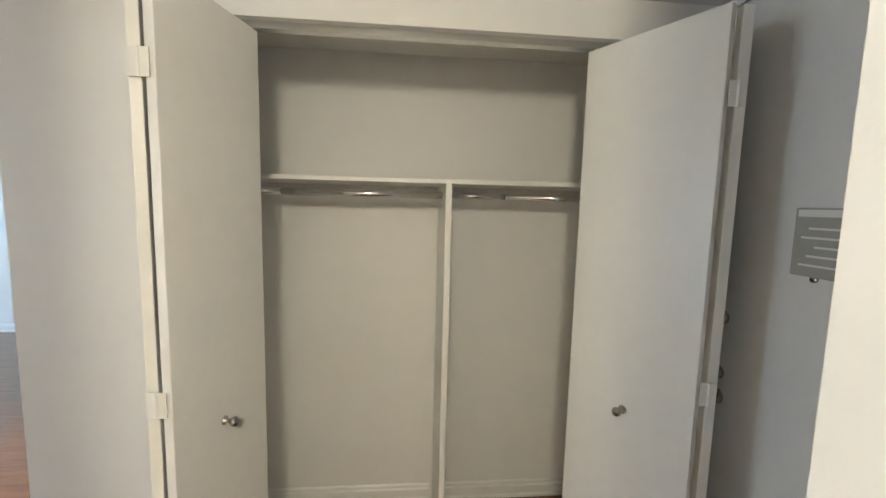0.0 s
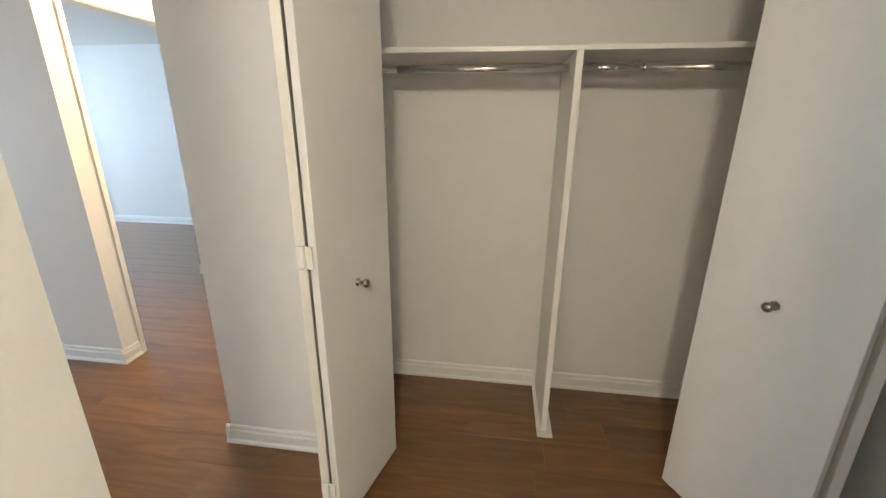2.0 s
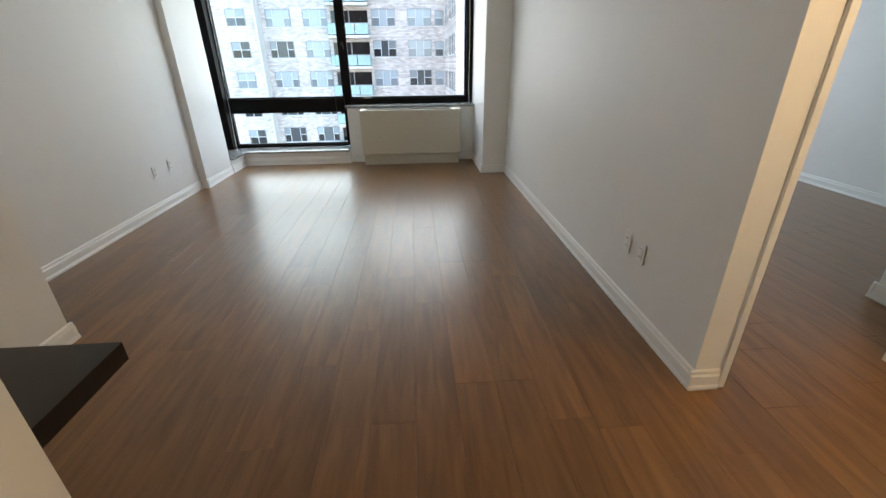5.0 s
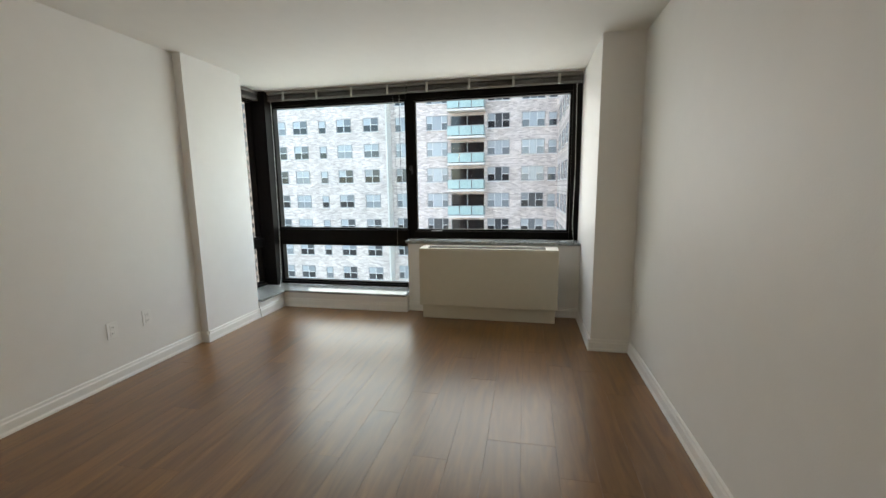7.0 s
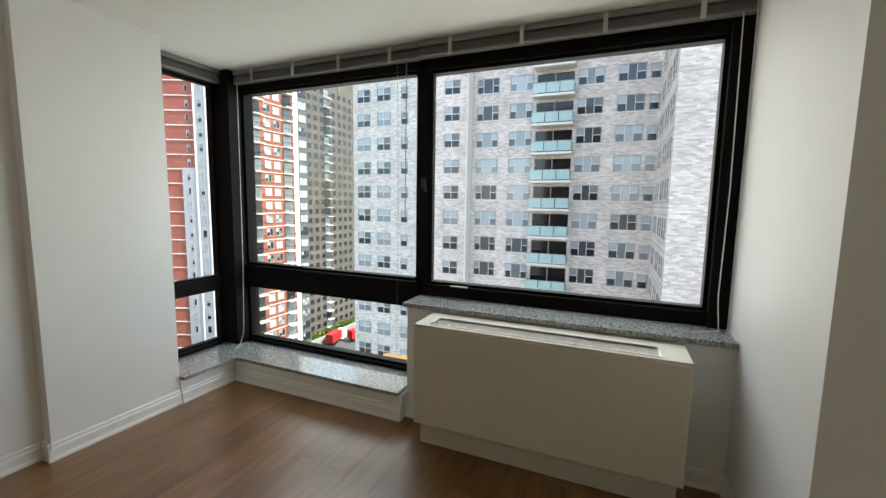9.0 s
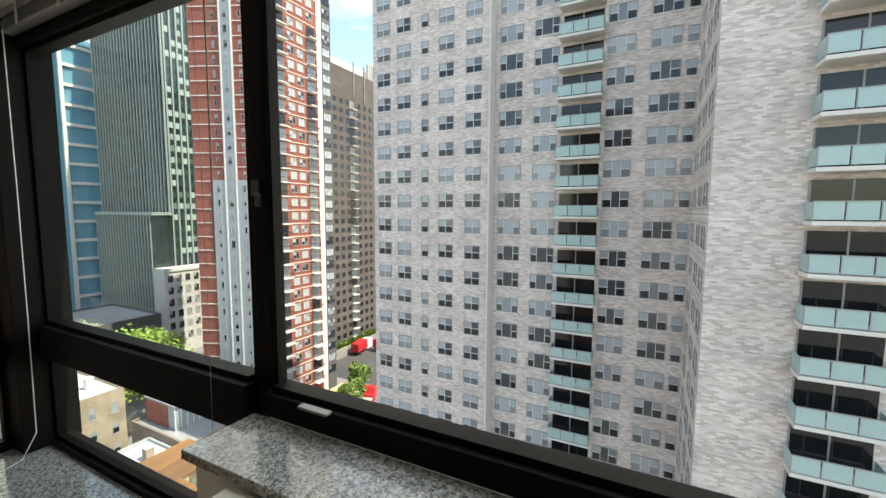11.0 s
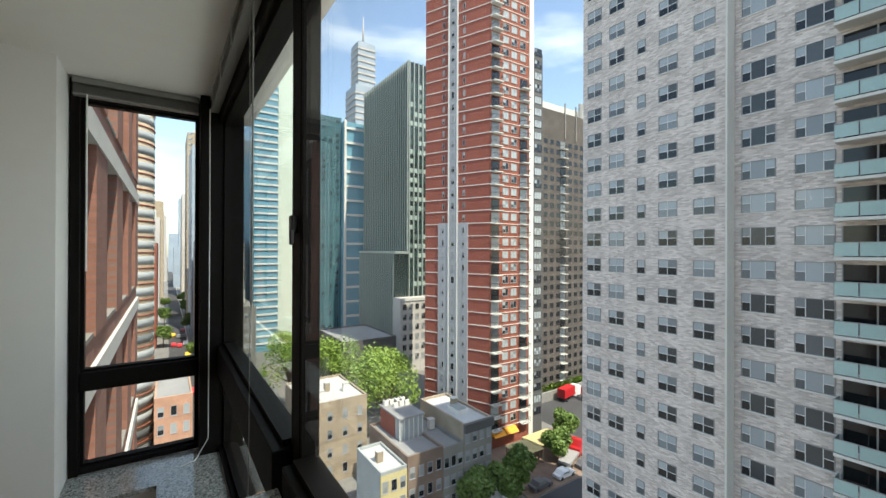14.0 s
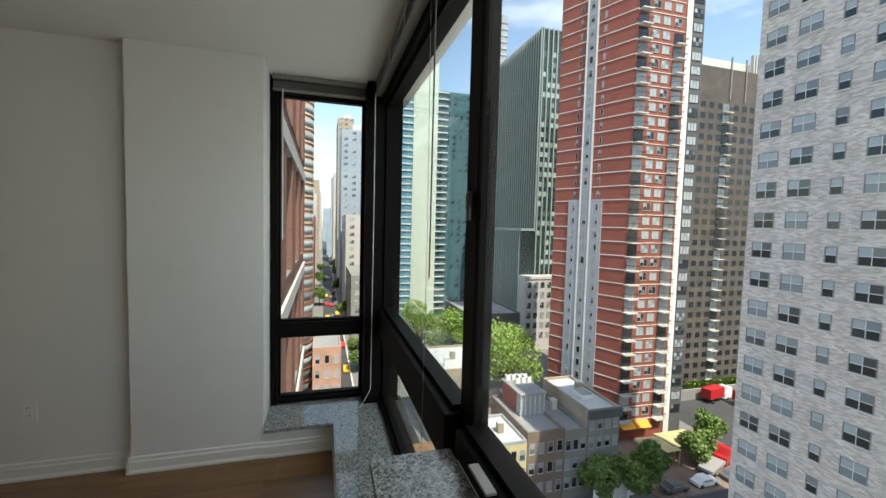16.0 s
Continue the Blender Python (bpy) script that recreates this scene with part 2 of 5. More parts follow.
# ---- mesh helpers ----
class Boxes:
    """Gathers boxes and faces into one mesh."""

    def __init__(self):
        self.v, self.f, self.m = [], [], []

    def box(self, lo, hi, mi=0):
        (a, b, c), (d, e, g) = lo, hi
        k = len(self.v)
        self.v += [(a, b, c), (d, b, c), (d, e, c), (a, e, c), (a, b, g), (d, b, g), (d, e, g), (a, e, g)]
        for q in ((3, 2, 1, 0), (4, 5, 6, 7), (0, 1, 5, 4), (1, 2, 6, 5), (2, 3, 7, 6), (3, 0, 4, 7)):
            self.f.append(tuple(k + i for i in q))
            self.m.append(mi)
        return self

    def prism(self, pts, z0, z1, mi=0):
        """An upright prism over a counter-clockwise outline."""
        k, n = len(self.v), len(pts)
        self.v += [(x, y, z0) for x, y in pts] + [(x, y, z1) for x, y in pts]
        self.f += [tuple(k + i for i in reversed(range(n))), tuple(k + n + i for i in range(n))]
        self.f += [(k + i, k + (i + 1) % n, k + n + (i + 1) % n, k + n + i) for i in range(n)]
        self.m += [mi] * (n + 2)
        return self

    def mesh(self, name, mats):
        me = bpy.data.meshes.new(name)
        me.from_pydata(self.v, [], self.f)
        for m in mats:
            me.materials.append(m)
        me.polygons.foreach_set("material_index", self.m)
        me.update()
        return me


def under(ob, parent):
    ob.parent = parent
    ob.matrix_parent_inverse = parent.matrix_world.inverted()
    return ob


def solid(name, lo, hi, m, parent=None, bevel=0.0, label=""):
    """One box as an object of its own, with rounded edges where bevel is set."""
    if bevel:
        bm = bmesh.new()
        bmesh.ops.create_cube(bm, size=1)
        for v in bm.verts:
            v.co = Vector([lo[i] + (v.co[i] + 0.5) * (hi[i] - lo[i]) for i in range(3)])
        bmesh.ops.bevel(bm, geom=bm.edges[:], offset=bevel, segments=2, affect="EDGES", profile=0.5)
        return part(name, bm, m, parent, label)
    ob = new(name, Boxes().box(lo, hi).mesh(name, [m]))
    if parent:
        under(ob, parent)
    if label:
        ob["label"] = label
    return ob


def part(name, bm, m, parent=None, label=""):
    me = bpy.data.meshes.new(name)
    bm.to_mesh(me)
    bm.free()
    me.materials.append(m)
    ob = new(name, me)
    if parent:
        under(ob, parent)
    if label:
        ob["label"] = label
    return ob


def lathe(profile, axis="z", place=(0, 0, 0), steps=20):
    """A bmesh turned from (radius, height) pairs."""
    bm = bmesh.new()
    vs = [bm.verts.new((r, 0, h)) for r, h in profile]
    es = [bm.edges.new((vs[i], vs[i + 1])) for i in range(len(vs) - 1)]
    bmesh.ops.spin(bm, geom=vs + es, cent=(0, 0, 0), axis=(0, 0, 1), angle=2 * math.pi, steps=steps)
    bmesh.ops.remove_doubles(bm, verts=bm.verts[:], dist=1e-5)
    turn = {"z": Matrix(), "x": Matrix.Rotation(radians(90), 4, "Y"), "-x": Matrix.Rotation(radians(-90), 4, "Y"),
            "-y": Matrix.Rotation(radians(90), 4, "X"), "y": Matrix.Rotation(radians(-90), 4, "X")}[axis]
    bm.transform(Matrix.Translation(place) @ turn)
    bmesh.ops.recalc_face_normals(bm, faces=bm.faces[:])
    for f in bm.faces:
        f.smooth = True
    return bm


def empty(name, place, label, category, group="", kind=""):
    ob = new(name)
    ob.location = place
    ob.empty_display_size = 0.1
    bpy.context.view_layer.update()
    return tagged(ob, label, category, group, kind)


def structure(ob, label="", category="wall"):
    return tagged(ob, label, category, "", "structure")


# ---- large structure ----
CZ = 2.44


def wall(name, lo, hi, label="smooth white painted wall", m=PAINT):
    return structure(solid(name, lo, hi, m), label, "wall")


wall("wall_north", (-7.32, 2.388, 0), (-2.10, 2.50, CZ), "white painted wall between living room and bedroom")
wall("wall_column_north", (-7.05, 2.085, 0), (-5.995, 2.386, CZ), "white painted column beside the window")
wall("wall_column_south", (-6.325, -1.95, 0), (-5.622, -1.20, CZ), "white painted column beside the corner window")
wall("wall_south", (-5.622, -1.45, 0), (1.75, -1.275, CZ))
wall("wall_pier", (-2.69, -1.275, 0), (-0.95, -0.597, CZ), "white wall block at the end of the kitchen")
wall("wall_kitchen_screen", (-1.19, 0.600, 0), (-0.70, 0.768, CZ), "white wall that carries the thermostat and light switch")
wall("wall_kitchen_west", (-0.70, 0.645, 0), (-0.262, 0.768, CZ), "white wall end beside the kitchen doorway")
wall("wall_kitchen_east", (0.704, 0.556, 0), (1.51, 0.682, CZ), "white wall beside the kitchen doorway")
wall("wall_east", (1.51, -1.275, 0), (1.66, 2.70, CZ), "white wall that holds the entry door")
wall("wall_closet_back", (-0.87, 2.55, 0), (1.51, 2.66, CZ), "white painted back wall of the closet")
wall("wall_closet_west", (-0.995, 1.875, 0), (-0.87, 3.62, CZ))
wall("wall_closet_front", (-0.87, 1.875, 0), (-0.50, 1.99, CZ), "white wall strip beside the closet opening")
wall("wall_closet_side", (-0.62, 1.99, 0), (-0.50, 2.55, CZ))
wall("wall_closet_header", (-0.50, 1.875, 2.30), (1.51, 1.99, CZ), "white wall strip above the closet doors")
wall("wall_closet_jamb", (1.44, 1.875, 0), (1.51, 1.99, 2.30))
wall("wall_bedroom_header", (-2.20, 2.545, 2.13), (-2.10, 3.40, CZ), "wall above the bedroom doorway")
wall("wall_bedroom_pier", (-2.20, 3.40, 0), (-2.10, 3.62, CZ))
wall("wall_corridor_end", (-2.10, 3.62, 0), (-0.87, 3.74, CZ))
wall("wall_bedroom_east", (-2.72, 3.92, 0), (-2.10, 5.72, CZ), "white wall block in the bedroom")
wall("wall_bedroom_link", (-2.20, 3.62, 0), (-2.10, 3.92, CZ))
wall("wall_bedroom_north", (-7.32, 5.72, 0), (-2.10, 5.86, CZ))
wall("wall_bedroom_column", (-7.12, 5.35, 0), (-6.05, 5.72, CZ), "white painted column in the bedroom corner")
for nm, lo, hi in (("wall_bedroom_west_low", (-7.32, 2.5, 0), (-7.14, 5.72, 0.72)), ("wall_bedroom_west_high", (-7.32, 2.5, 2.3), (-7.14, 5.72, CZ)),
                   ("wall_bedroom_west_side", (-7.32, 2.5, 0.72), (-7.14, 3.1, 2.3)), ("wall_bedroom_west_end", (-7.32, 5.25, 0.72), (-7.14, 5.72, 2.3))):
    wall(nm, lo, hi)
wall("wall_under_sill", (-7.175, 0.305, 0), (-6.835, 2.388, 0.742), "white low wall under the raised window sill")
low = Boxes().box((-7.175, -1.60, 0), (-6.760, 0.305, 0.165)).box((-6.760, -1.60, 0), (-6.325, -1.190, 0.165))
structure(new("wall_under_low_sill", low.mesh("wall_under_low_sill", [PAINT])), "white low wall under the corner window", "wall")
structure(solid("ceiling", (-7.32, -1.95, CZ), (1.75, 5.90, 2.62), CEIL), "plain off-white painted ceiling", "ceiling")
structure(solid("floor", (-7.32, -1.95, -0.25), (1.75, 5.90, -0.016), DARK), "warm brown oak plank floor", "floor")


def baseboard(name, p, q, inward):
    """A moulded skirting run from p to q; inward is the side on which the room lies."""
    (x0, y0), (x1, y1) = p, q
    prof = ((0.0, 0.0), (0.020, 0.0), (0.020, 0.012), (0.014, 0.024), (0.014, 0.068), (0.009, 0.078), (0.009, 0.091), (0.004, 0.098), (0.0, 0.098))
    bm = bmesh.new()
    rings = []
    for x, y in (p, q):
        rings.append([bm.verts.new((x + inward[0] * (d + 0.001), y + inward[1] * (d + 0.001), z)) for d, z in prof])
    k = len(prof)
    for i in range(k):
        bm.faces.new((rings[0][i], rings[0][(i + 1) % k], rings[1][(i + 1) % k], rings[1][i]))
    bm.faces.new(rings[0])
    bm.faces.new(rings[1])
    bmesh.ops.recalc_face_normals(bm, faces=bm.faces[:])
    return structure(part(name, bm, TRIM), "white moulded baseboard along the wall", "baseboard")


for p, q, n in (((-5.975, 2.388), (-2.10, 2.388), (0, -1)), ((-2.10, 2.368), (-2.10, 2.500), (1, 0)), ((-5.995, 2.065), (-5.995, 2.388), (1, 0)),
                ((-6.835, 2.085), (-5.975, 2.085), (0, -1)), ((-6.835, 1.87), (-6.835, 2.085), (1, 0)), ((-6.835, 0.285), (-6.835, 0.52), (1, 0)),
                ((-6.76, -1.17), (-6.76, 0.305), (1, 0)), ((-6.74, -1.19), (-6.325, -1.19), (0, 1)), ((-6.325, -1.20), (-5.602, -1.20), (0, 1)),
                ((-5.622, -1.275), (-5.622, -1.18), (1, 0)), ((-5.602, -1.275), (-2.69, -1.275), (0, 1)), ((-2.71, -0.597), (-0.95, -0.597), (0, 1)),
                ((-2.69, -1.275), (-2.69, -0.577), (-1, 0)), ((-1.015, 1.875), (-0.50, 1.875), (0, -1)), ((-0.995, 1.855), (-0.995, 3.62), (-1, 0)),
                ((-0.50, 2.55), (0.50, 2.55), (0, -1)), ((0.55, 2.55), (1.51, 2.55), (0, -1)), ((-0.50, 2.0), (-0.50, 2.53), (1, 0)), ((1.51, 2.0), (1.51, 2.53), (-1, 0)),
                ((-7.0, 5.72), (-2.72, 5.72), (0, -1)), ((-2.74, 3.92), (-2.20, 3.92), (0, -1)), ((-2.72, 3.90), (-2.72, 5.72), (-1, 0)), ((-6.05, 5.35), (-6.05, 5.72), (1, 0)),
                ((-7.05, 5.35), (-6.03, 5.35), (0, -1)), ((-7.14, 2.5), (-2.20, 2.5), (0, 1)), ((1.51, 0.682), (1.51, 0.93), (-1, 0)), ((0.704, 0.682), (1.49, 0.682), (0, 1))):
    baseboard("baseboard", p, q, n)

# door casing of the bedroom doorway
casing = Boxes().box((-2.099, 2.506, 0), (-2.088, 2.535, 2.20)).box((-2.101, 3.40, 0), (-2.082, 3.465, 2.20)).box((-2.101, 2.535, 2.135), (-2.082, 3.40, 2.20))
casing.box((-2.215, 2.502, 0), (-2.0985, 2.545, 2.13)).box((-2.15, 2.545, 0), (-2.11, 2.558, 2.125))
structure(new("trim", casing.mesh("trim", [TRIM])), "white painted wooden door casing", "door casing")


# ---- corner window of the living room ----
def bar(name, lo, hi, parent, m=BRONZE, bevel=0.004, label=""):
    return solid(name, lo, hi, m, parent, bevel, label)


win = empty("window_1", (-7.1, 0.3, 0.2), "large bronze-framed window looking over the street", "window", kind="structure")
F0, F1 = -7.17, -7.06
bar("corner_post", (-7.20, -1.64, 0.19), (-6.955, -1.385, 2.438), win)
bar("mullion", (F0, 0.245, 0.19), (-7.110, 0.325, 2.438), win)
bar("side_frame", (F0, 1.992, 0.772), (-7.045, 2.084, 2.438), win)
bar("head_frame", (F0, -1.385, 2.285), (F1, 0.245, 2.438), win)
bar("head_frame", (F0, 0.325, 2.275), (F1, 1.992, 2.438), win)
bar("transom", (F0, -1.385, 0.69), (-7.05, 0.245, 0.862), win)
bar("sill_frame", (F0, -1.385, 0.190), (F1, 0.245, 0.222), win)
bar("sill_frame", (F0, 0.325, 0.772), (F1, 1.992, 0.852), win)
# inner sash lines
for y0, y1, z0, z1 in ((-1.385, 0.245, 0.862, 2.285), (0.325, 1.992, 0.852, 2.275), (-1.385, 0.245, 0.222, 0.69)):
    bs = Boxes()
    for a, b in (((y0, z0), (y0 + 0.022, z1)), ((y1 - 0.022, z0), (y1, z1)), ((y0 + 0.022, z0), (y1 - 0.022, z0 + 0.02)), ((y0 + 0.022, z1 - 0.02), (y1 - 0.022, z1))):
        near_mullion = abs(a[0] - 0.223) < 0.002 or abs(a[0] - 0.325) < 0.002 and a[1] == z0 and b[1] == z1
        bs.box((-7.15, a[0], a[1]), (-7.112 if near_mullion else -7.085, b[0], b[1]))
    under(new("sash", bs.mesh("sash", [BRONZE])), win)
    pane = under(new("pane", Boxes().box((-7.122, y0 + 0.02, z0 + 0.018), (-7.116, y1 - 0.02, z1 - 0.018)).mesh("pane", [GLASST if y0 < 0 else GLASS])), win)
    pane.visible_shadow = False
latch = bar("latch", (-7.112, 0.268, 1.525), (-7.090, 0.300, 1.58), win, BLACKP, 0.005, "black sash latch")
bar("latch_lever", (-7.100, 0.290, 1.49), (-7.085, 0.308, 1.535), win, BLACKP, 0.004)
bar("bottom_latch", (-7.058, 0.52, 0.853), (-7.03, 0.64, 0.862), win, ALUG, 0.002, "grey metal latch plate")

win2 = empty("window_2", (-6.6, -1.57, 0.2), "narrow bronze-framed side window at the corner", "window", kind="structure")
bar("side_frame", (-6.372, -1.63, 0.19), (-6.330, -1.50, 2.438), win2)
bar("head_frame", (-6.955, -1.63, 2.33), (-6.372, -1.51, 2.438), win2)
bar("transom", (-6.955, -1.63, 0.665), (-6.372, -1.515, 0.765), win2)
bar("sill_frame", (-6.955, -1.63, 0.19), (-6.372, -1.515, 0.222), win2)
for z0, z1 in ((0.765, 2.33), (0.222, 0.665)):
    bs = Boxes().box((-6.955, -1.60, z0), (-6.935, -1.55, z1)).box((-6.39, -1.60, z0), (-6.372, -1.55, z1))
    bs.box((-6.935, -1.60, z0), (-6.39, -1.55, z0 + 0.014)).box((-6.935, -1.60, z1 - 0.014), (-6.39, -1.55, z1))
    under(new("sash", bs.mesh("sash", [BRONZE])), win2)
    pane = under(new("pane", Boxes().box((-6.936, -1.578, z0 + 0.012), (-6.389, -1.572, z1 - 0.012)).mesh("pane", [GLASS])), win2)
    pane.visible_shadow = False

# stone sills
structure(solid("window_sill_high", (-7.058, 0.285, 0.744), (-6.805, 2.083, 0.774), GRANITE, None, 0.003), "raised grey granite window sill", "window sill")
ls = Boxes().prism([(-7.055, -1.51), (-6.33, -1.51), (-6.33, -1.155), (-6.742, -1.155), (-6.742, 0.283), (-7.055, 0.283)], 0.167, 0.190)
structure(new("window_sill_low", ls.mesh("window_sill_low", [GRANITE])), "low grey granite window sill at the corner", "window sill")


# ---- blinds pulled up under the ceiling ----
def blind(lo, hi, along):
    b = empty("venetian_blind", ((lo[0] + hi[0]) / 2, (lo[1] + hi[1]) / 2, lo[2]), "grey metal blind pulled up against the ceiling", "blind", "blinds of the corner window")
    solid("head_rail", (lo[0], lo[1], hi[2] - 0.035), hi, BLIND, b, 0.003)
    for i in range(7):
        z = lo[2] + 0.012 + i * 0.0065
        s = 0.004
        solid("slat", (lo[0] + s, lo[1] + s, z), (hi[0] - s, hi[1] - s, z + 0.0022), BLIND, b)
    solid("bottom_rail", (lo[0] + 0.002, lo[1] + 0.002, lo[2]), (hi[0] - 0.002, hi[1] - 0.002, lo[2] + 0.010), BLIND, b)
    n = 4
    for i in range(n):
        u = (i + 0.5) / n
        if along == "y":
            y = lo[1] + u * (hi[1] - lo[1])
            solid("bracket", (hi[0], y - 0.012, lo[2] - 0.004), (hi[0] + 0.004, y + 0.012, hi[2]), TAPE, b)
    return b


blind_a = blind((-7.055, -1.38, 2.335), (-7.005, 0.275, 2.437), "y")
blind_b = blind((-7.040, 0.285, 2.335), (-6.990, 2.075, 2.437), "y")
blind_c = blind((-6.95, -1.505, 2.335), (-6.345, -1.455, 2.437), "x")


def cord(name, pts, r, m, label, parent):
    cu = bpy.data.curves.new(name, "CURVE")
    cu.dimensions, cu.bevel_depth, cu.bevel_resolution = "3D", r, 2
    sp = cu.splines.new("POLY")
    sp.points.add(len(pts) - 1)
    for p, q in zip(sp.points, pts):
        p.co = (*q, 1)
    tmp = new("tmp", cu)
    bpy.context.view_layer.update()
    me = bpy.data.meshes.new_from_object(tmp.evaluated_get(bpy.context.evaluated_depsgraph_get()))
    bpy.data.objects.remove(tmp)
    me.materials.append(m)
    ob = under(new(name, me), parent)
    ob["label"] = label
    return ob


cord("cord", [(-7.0, -1.33, 2.34), (-7.002, -1.335, 1.6), (-7.0, -1.34, 0.9), (-7.0, -1.36, 0.3), (-6.93, -1.33, 0.196), (-6.86, -1.30, 0.195)], 0.0022, PLASTIC, "thin white cord", blind_a)
cord("cord", [(-7.0, 2.02, 2.34), (-7.0, 2.03, 1.5), (-6.99, 2.02, 0.95), (-6.97, 2.03, 0.78), (-6.93, 1.95, 0.777), (-6.9, 1.90, 0.777)], 0.0022, PLASTIC, "thin white cord", blind_b)
cord("wand", [(-7.0, 0.20, 2.34), (-7.0, 0.195, 1.3)], 0.0028, BLIND, "clear plastic wand", blind_a)
cord("cord", [(-7.0, 0.13, 2.34), (-7.005, 0.14, 1.4), (-7.0, 0.13, 0.32)], 0.0010, BLIND, "thin white cord", blind_a)
cord("wand", [(-6.41, -1.45, 2.34), (-6.41, -1.45, 1.35)], 0.004, PLASTIC, "clear plastic wand", blind_c)

# ---- convector under the window ----
rad = empty("radiator", (-6.66, 1.185, 0), "cream enamelled convector cabinet under the window", "radiator")
solid("base", (-6.80, 0.52, 0.001), (-6.60, 1.845, 0.152), CREAM, rad, 0.004)
solid("cabinet", (-6.802, 0.507, 0.154), (-6.533, 1.863, 0.7215), CREAM, rad, 0.004)
for lo, hi in (((-6.802, 0.509, 0.722), (-6.700, 1.861, 0.736)), ((-6.565, 0.509, 0.722), (-6.535, 1.861, 0.736)), ((-6.6995, 0.509, 0.722), (-6.5655, 0.600, 0.736)), ((-6.6995, 1.735, 0.722), (-6.5655, 1.861, 0.736))):
    solid("top_plate", lo, hi, CREAM, rad)
for i in range(10):
    x = -6.697 + i * 0.0135
    solid("grille_slat", (x, 0.601, 0.7225), (x + 0.006, 1.734, 0.7335), NICKEL, rad, 0, "brushed metal grille slat")
rim = Boxes().box((-6.703, 0.592, 0.7362), (-6.562, 0.603, 0.740)).box((-6.703, 1.732, 0.7362), (-6.562, 1.743, 0.740))
rim.box((-6.703, 0.603, 0.7362), (-6.694, 1.732, 0.740)).box((-6.571, 0.603, 0.7362), (-6.562, 1.732, 0.740))
under(new("grille_rim", rim.mesh("grille_rim", [NICKEL])), rad)


# ---- closet with folded doors ----
def leaf(parent, a, b, thick, z0, z1):
    """A door leaf standing from plan point a to b."""
    a, b = Vector((*a, 0)), Vector((*b, 0))
    d = (b - a).normalized()
    n = Vector((-d.y, d.x, 0)) * thick
    bm = bmesh.new()
    vs = [bm.verts.new((p.x, p.y, z)) for z in (z0, z1) for p in (a, b, b + n, a + n)]
    for q in ((3, 2, 1, 0), (4, 5, 6, 7), (0, 1, 5, 4), (1, 2, 6, 5), (2, 3, 7, 6), (3, 0, 4, 7)):
        bm.faces.new([vs[i] for i in q])
    bmesh.ops.recalc_face_normals(bm, faces=bm.faces[:])
    bmesh.ops.bevel(bm, geom=bm.edges[:], offset=0.0025, segments=2, affect="EDGES", profile=0.5)
    return part("leaf", bm, DOORP, parent)


def knob(parent, place, way, m=NICKEL):
    """A round door knob that stands out along way."""
    way = Vector((*way, 0)).normalized()
    bm = lathe([(0.0, 0.0), (0.015, 0.0), (0.015, 0.004), (0.008, 0.008), (0.007, 0.020), (0.011, 0.026), (0.016, 0.033), (0.0165, 0.040), (0.012, 0.047), (0.0, 0.049)])
    bm.transform(Matrix.Translation(place) @ way.to_track_quat("Z", "X").to_matrix().to_4x4())
    return part("knob", bm, m, parent, "round satin nickel knob")


def hinge(parent, x, y, z):
    bm = bmesh.new()
    for lo, hi in (((x - 0.026, y - 0.006, z - 0.036), (x - 0.004, y - 0.001, z + 0.036)), ((x + 0.004, y - 0.006, z - 0.036), (x + 0.026, y - 0.001, z + 0.036))):
        r = bmesh.ops.create_cube(bm, size=1)
        for v in r["verts"]:
            v.co = Vector([lo[i] + (v.co[i] + 0.5) * (hi[i] - lo[i]) for i in range(3)])
    r = bmesh.ops.create_cone(bm, cap_ends=True, segments=10, radius1=0.005, radius2=0.005, depth=0.074)
    for v in r["verts"]:
        v.co += Vector((x, y - 0.006, z))
    return part("hinge", bm, TRIM, parent, "white painted butt hinge")


dl = empty("folding_door", (-0.32, 1.7, 0), "white folding closet door standing open", "closet door", "closet doors")
leaf(dl, (-0.284, 1.503), (-0.178, 1.925), 0.030, 0.014, 2.27)
leaf(dl, (-0.351, 1.503), (-0.480, 1.925), -0.030, 0.014, 2.27)
knob(dl, (-0.236, 1.700, 0.965), (0.968, -0.248))
dr = empty("folding_door", (1.28, 1.7, 0), "white folding closet door standing open", "closet door", "closet doors")
leaf(dr, (1.250, 1.507), (1.024, 1.928), -0.030, 0.014, 2.27)
leaf(dr, (1.320, 1.507), (1.432, 1.925), 0.030, 0.014, 2.27)
knob(dr, (1.137, 1.712, 0.965), (-0.88, -0.475))
for z in (0.20, 1.12, 2.02):
    hinge(dl, -0.322, 1.502, z)
    hinge(dr, 1.286, 1.505, z)
structure(solid("trim", (-0.50, 1.905, 2.275), (1.44, 1.945, 2.299), CHROME), "metal track above the closet doors", "door track")

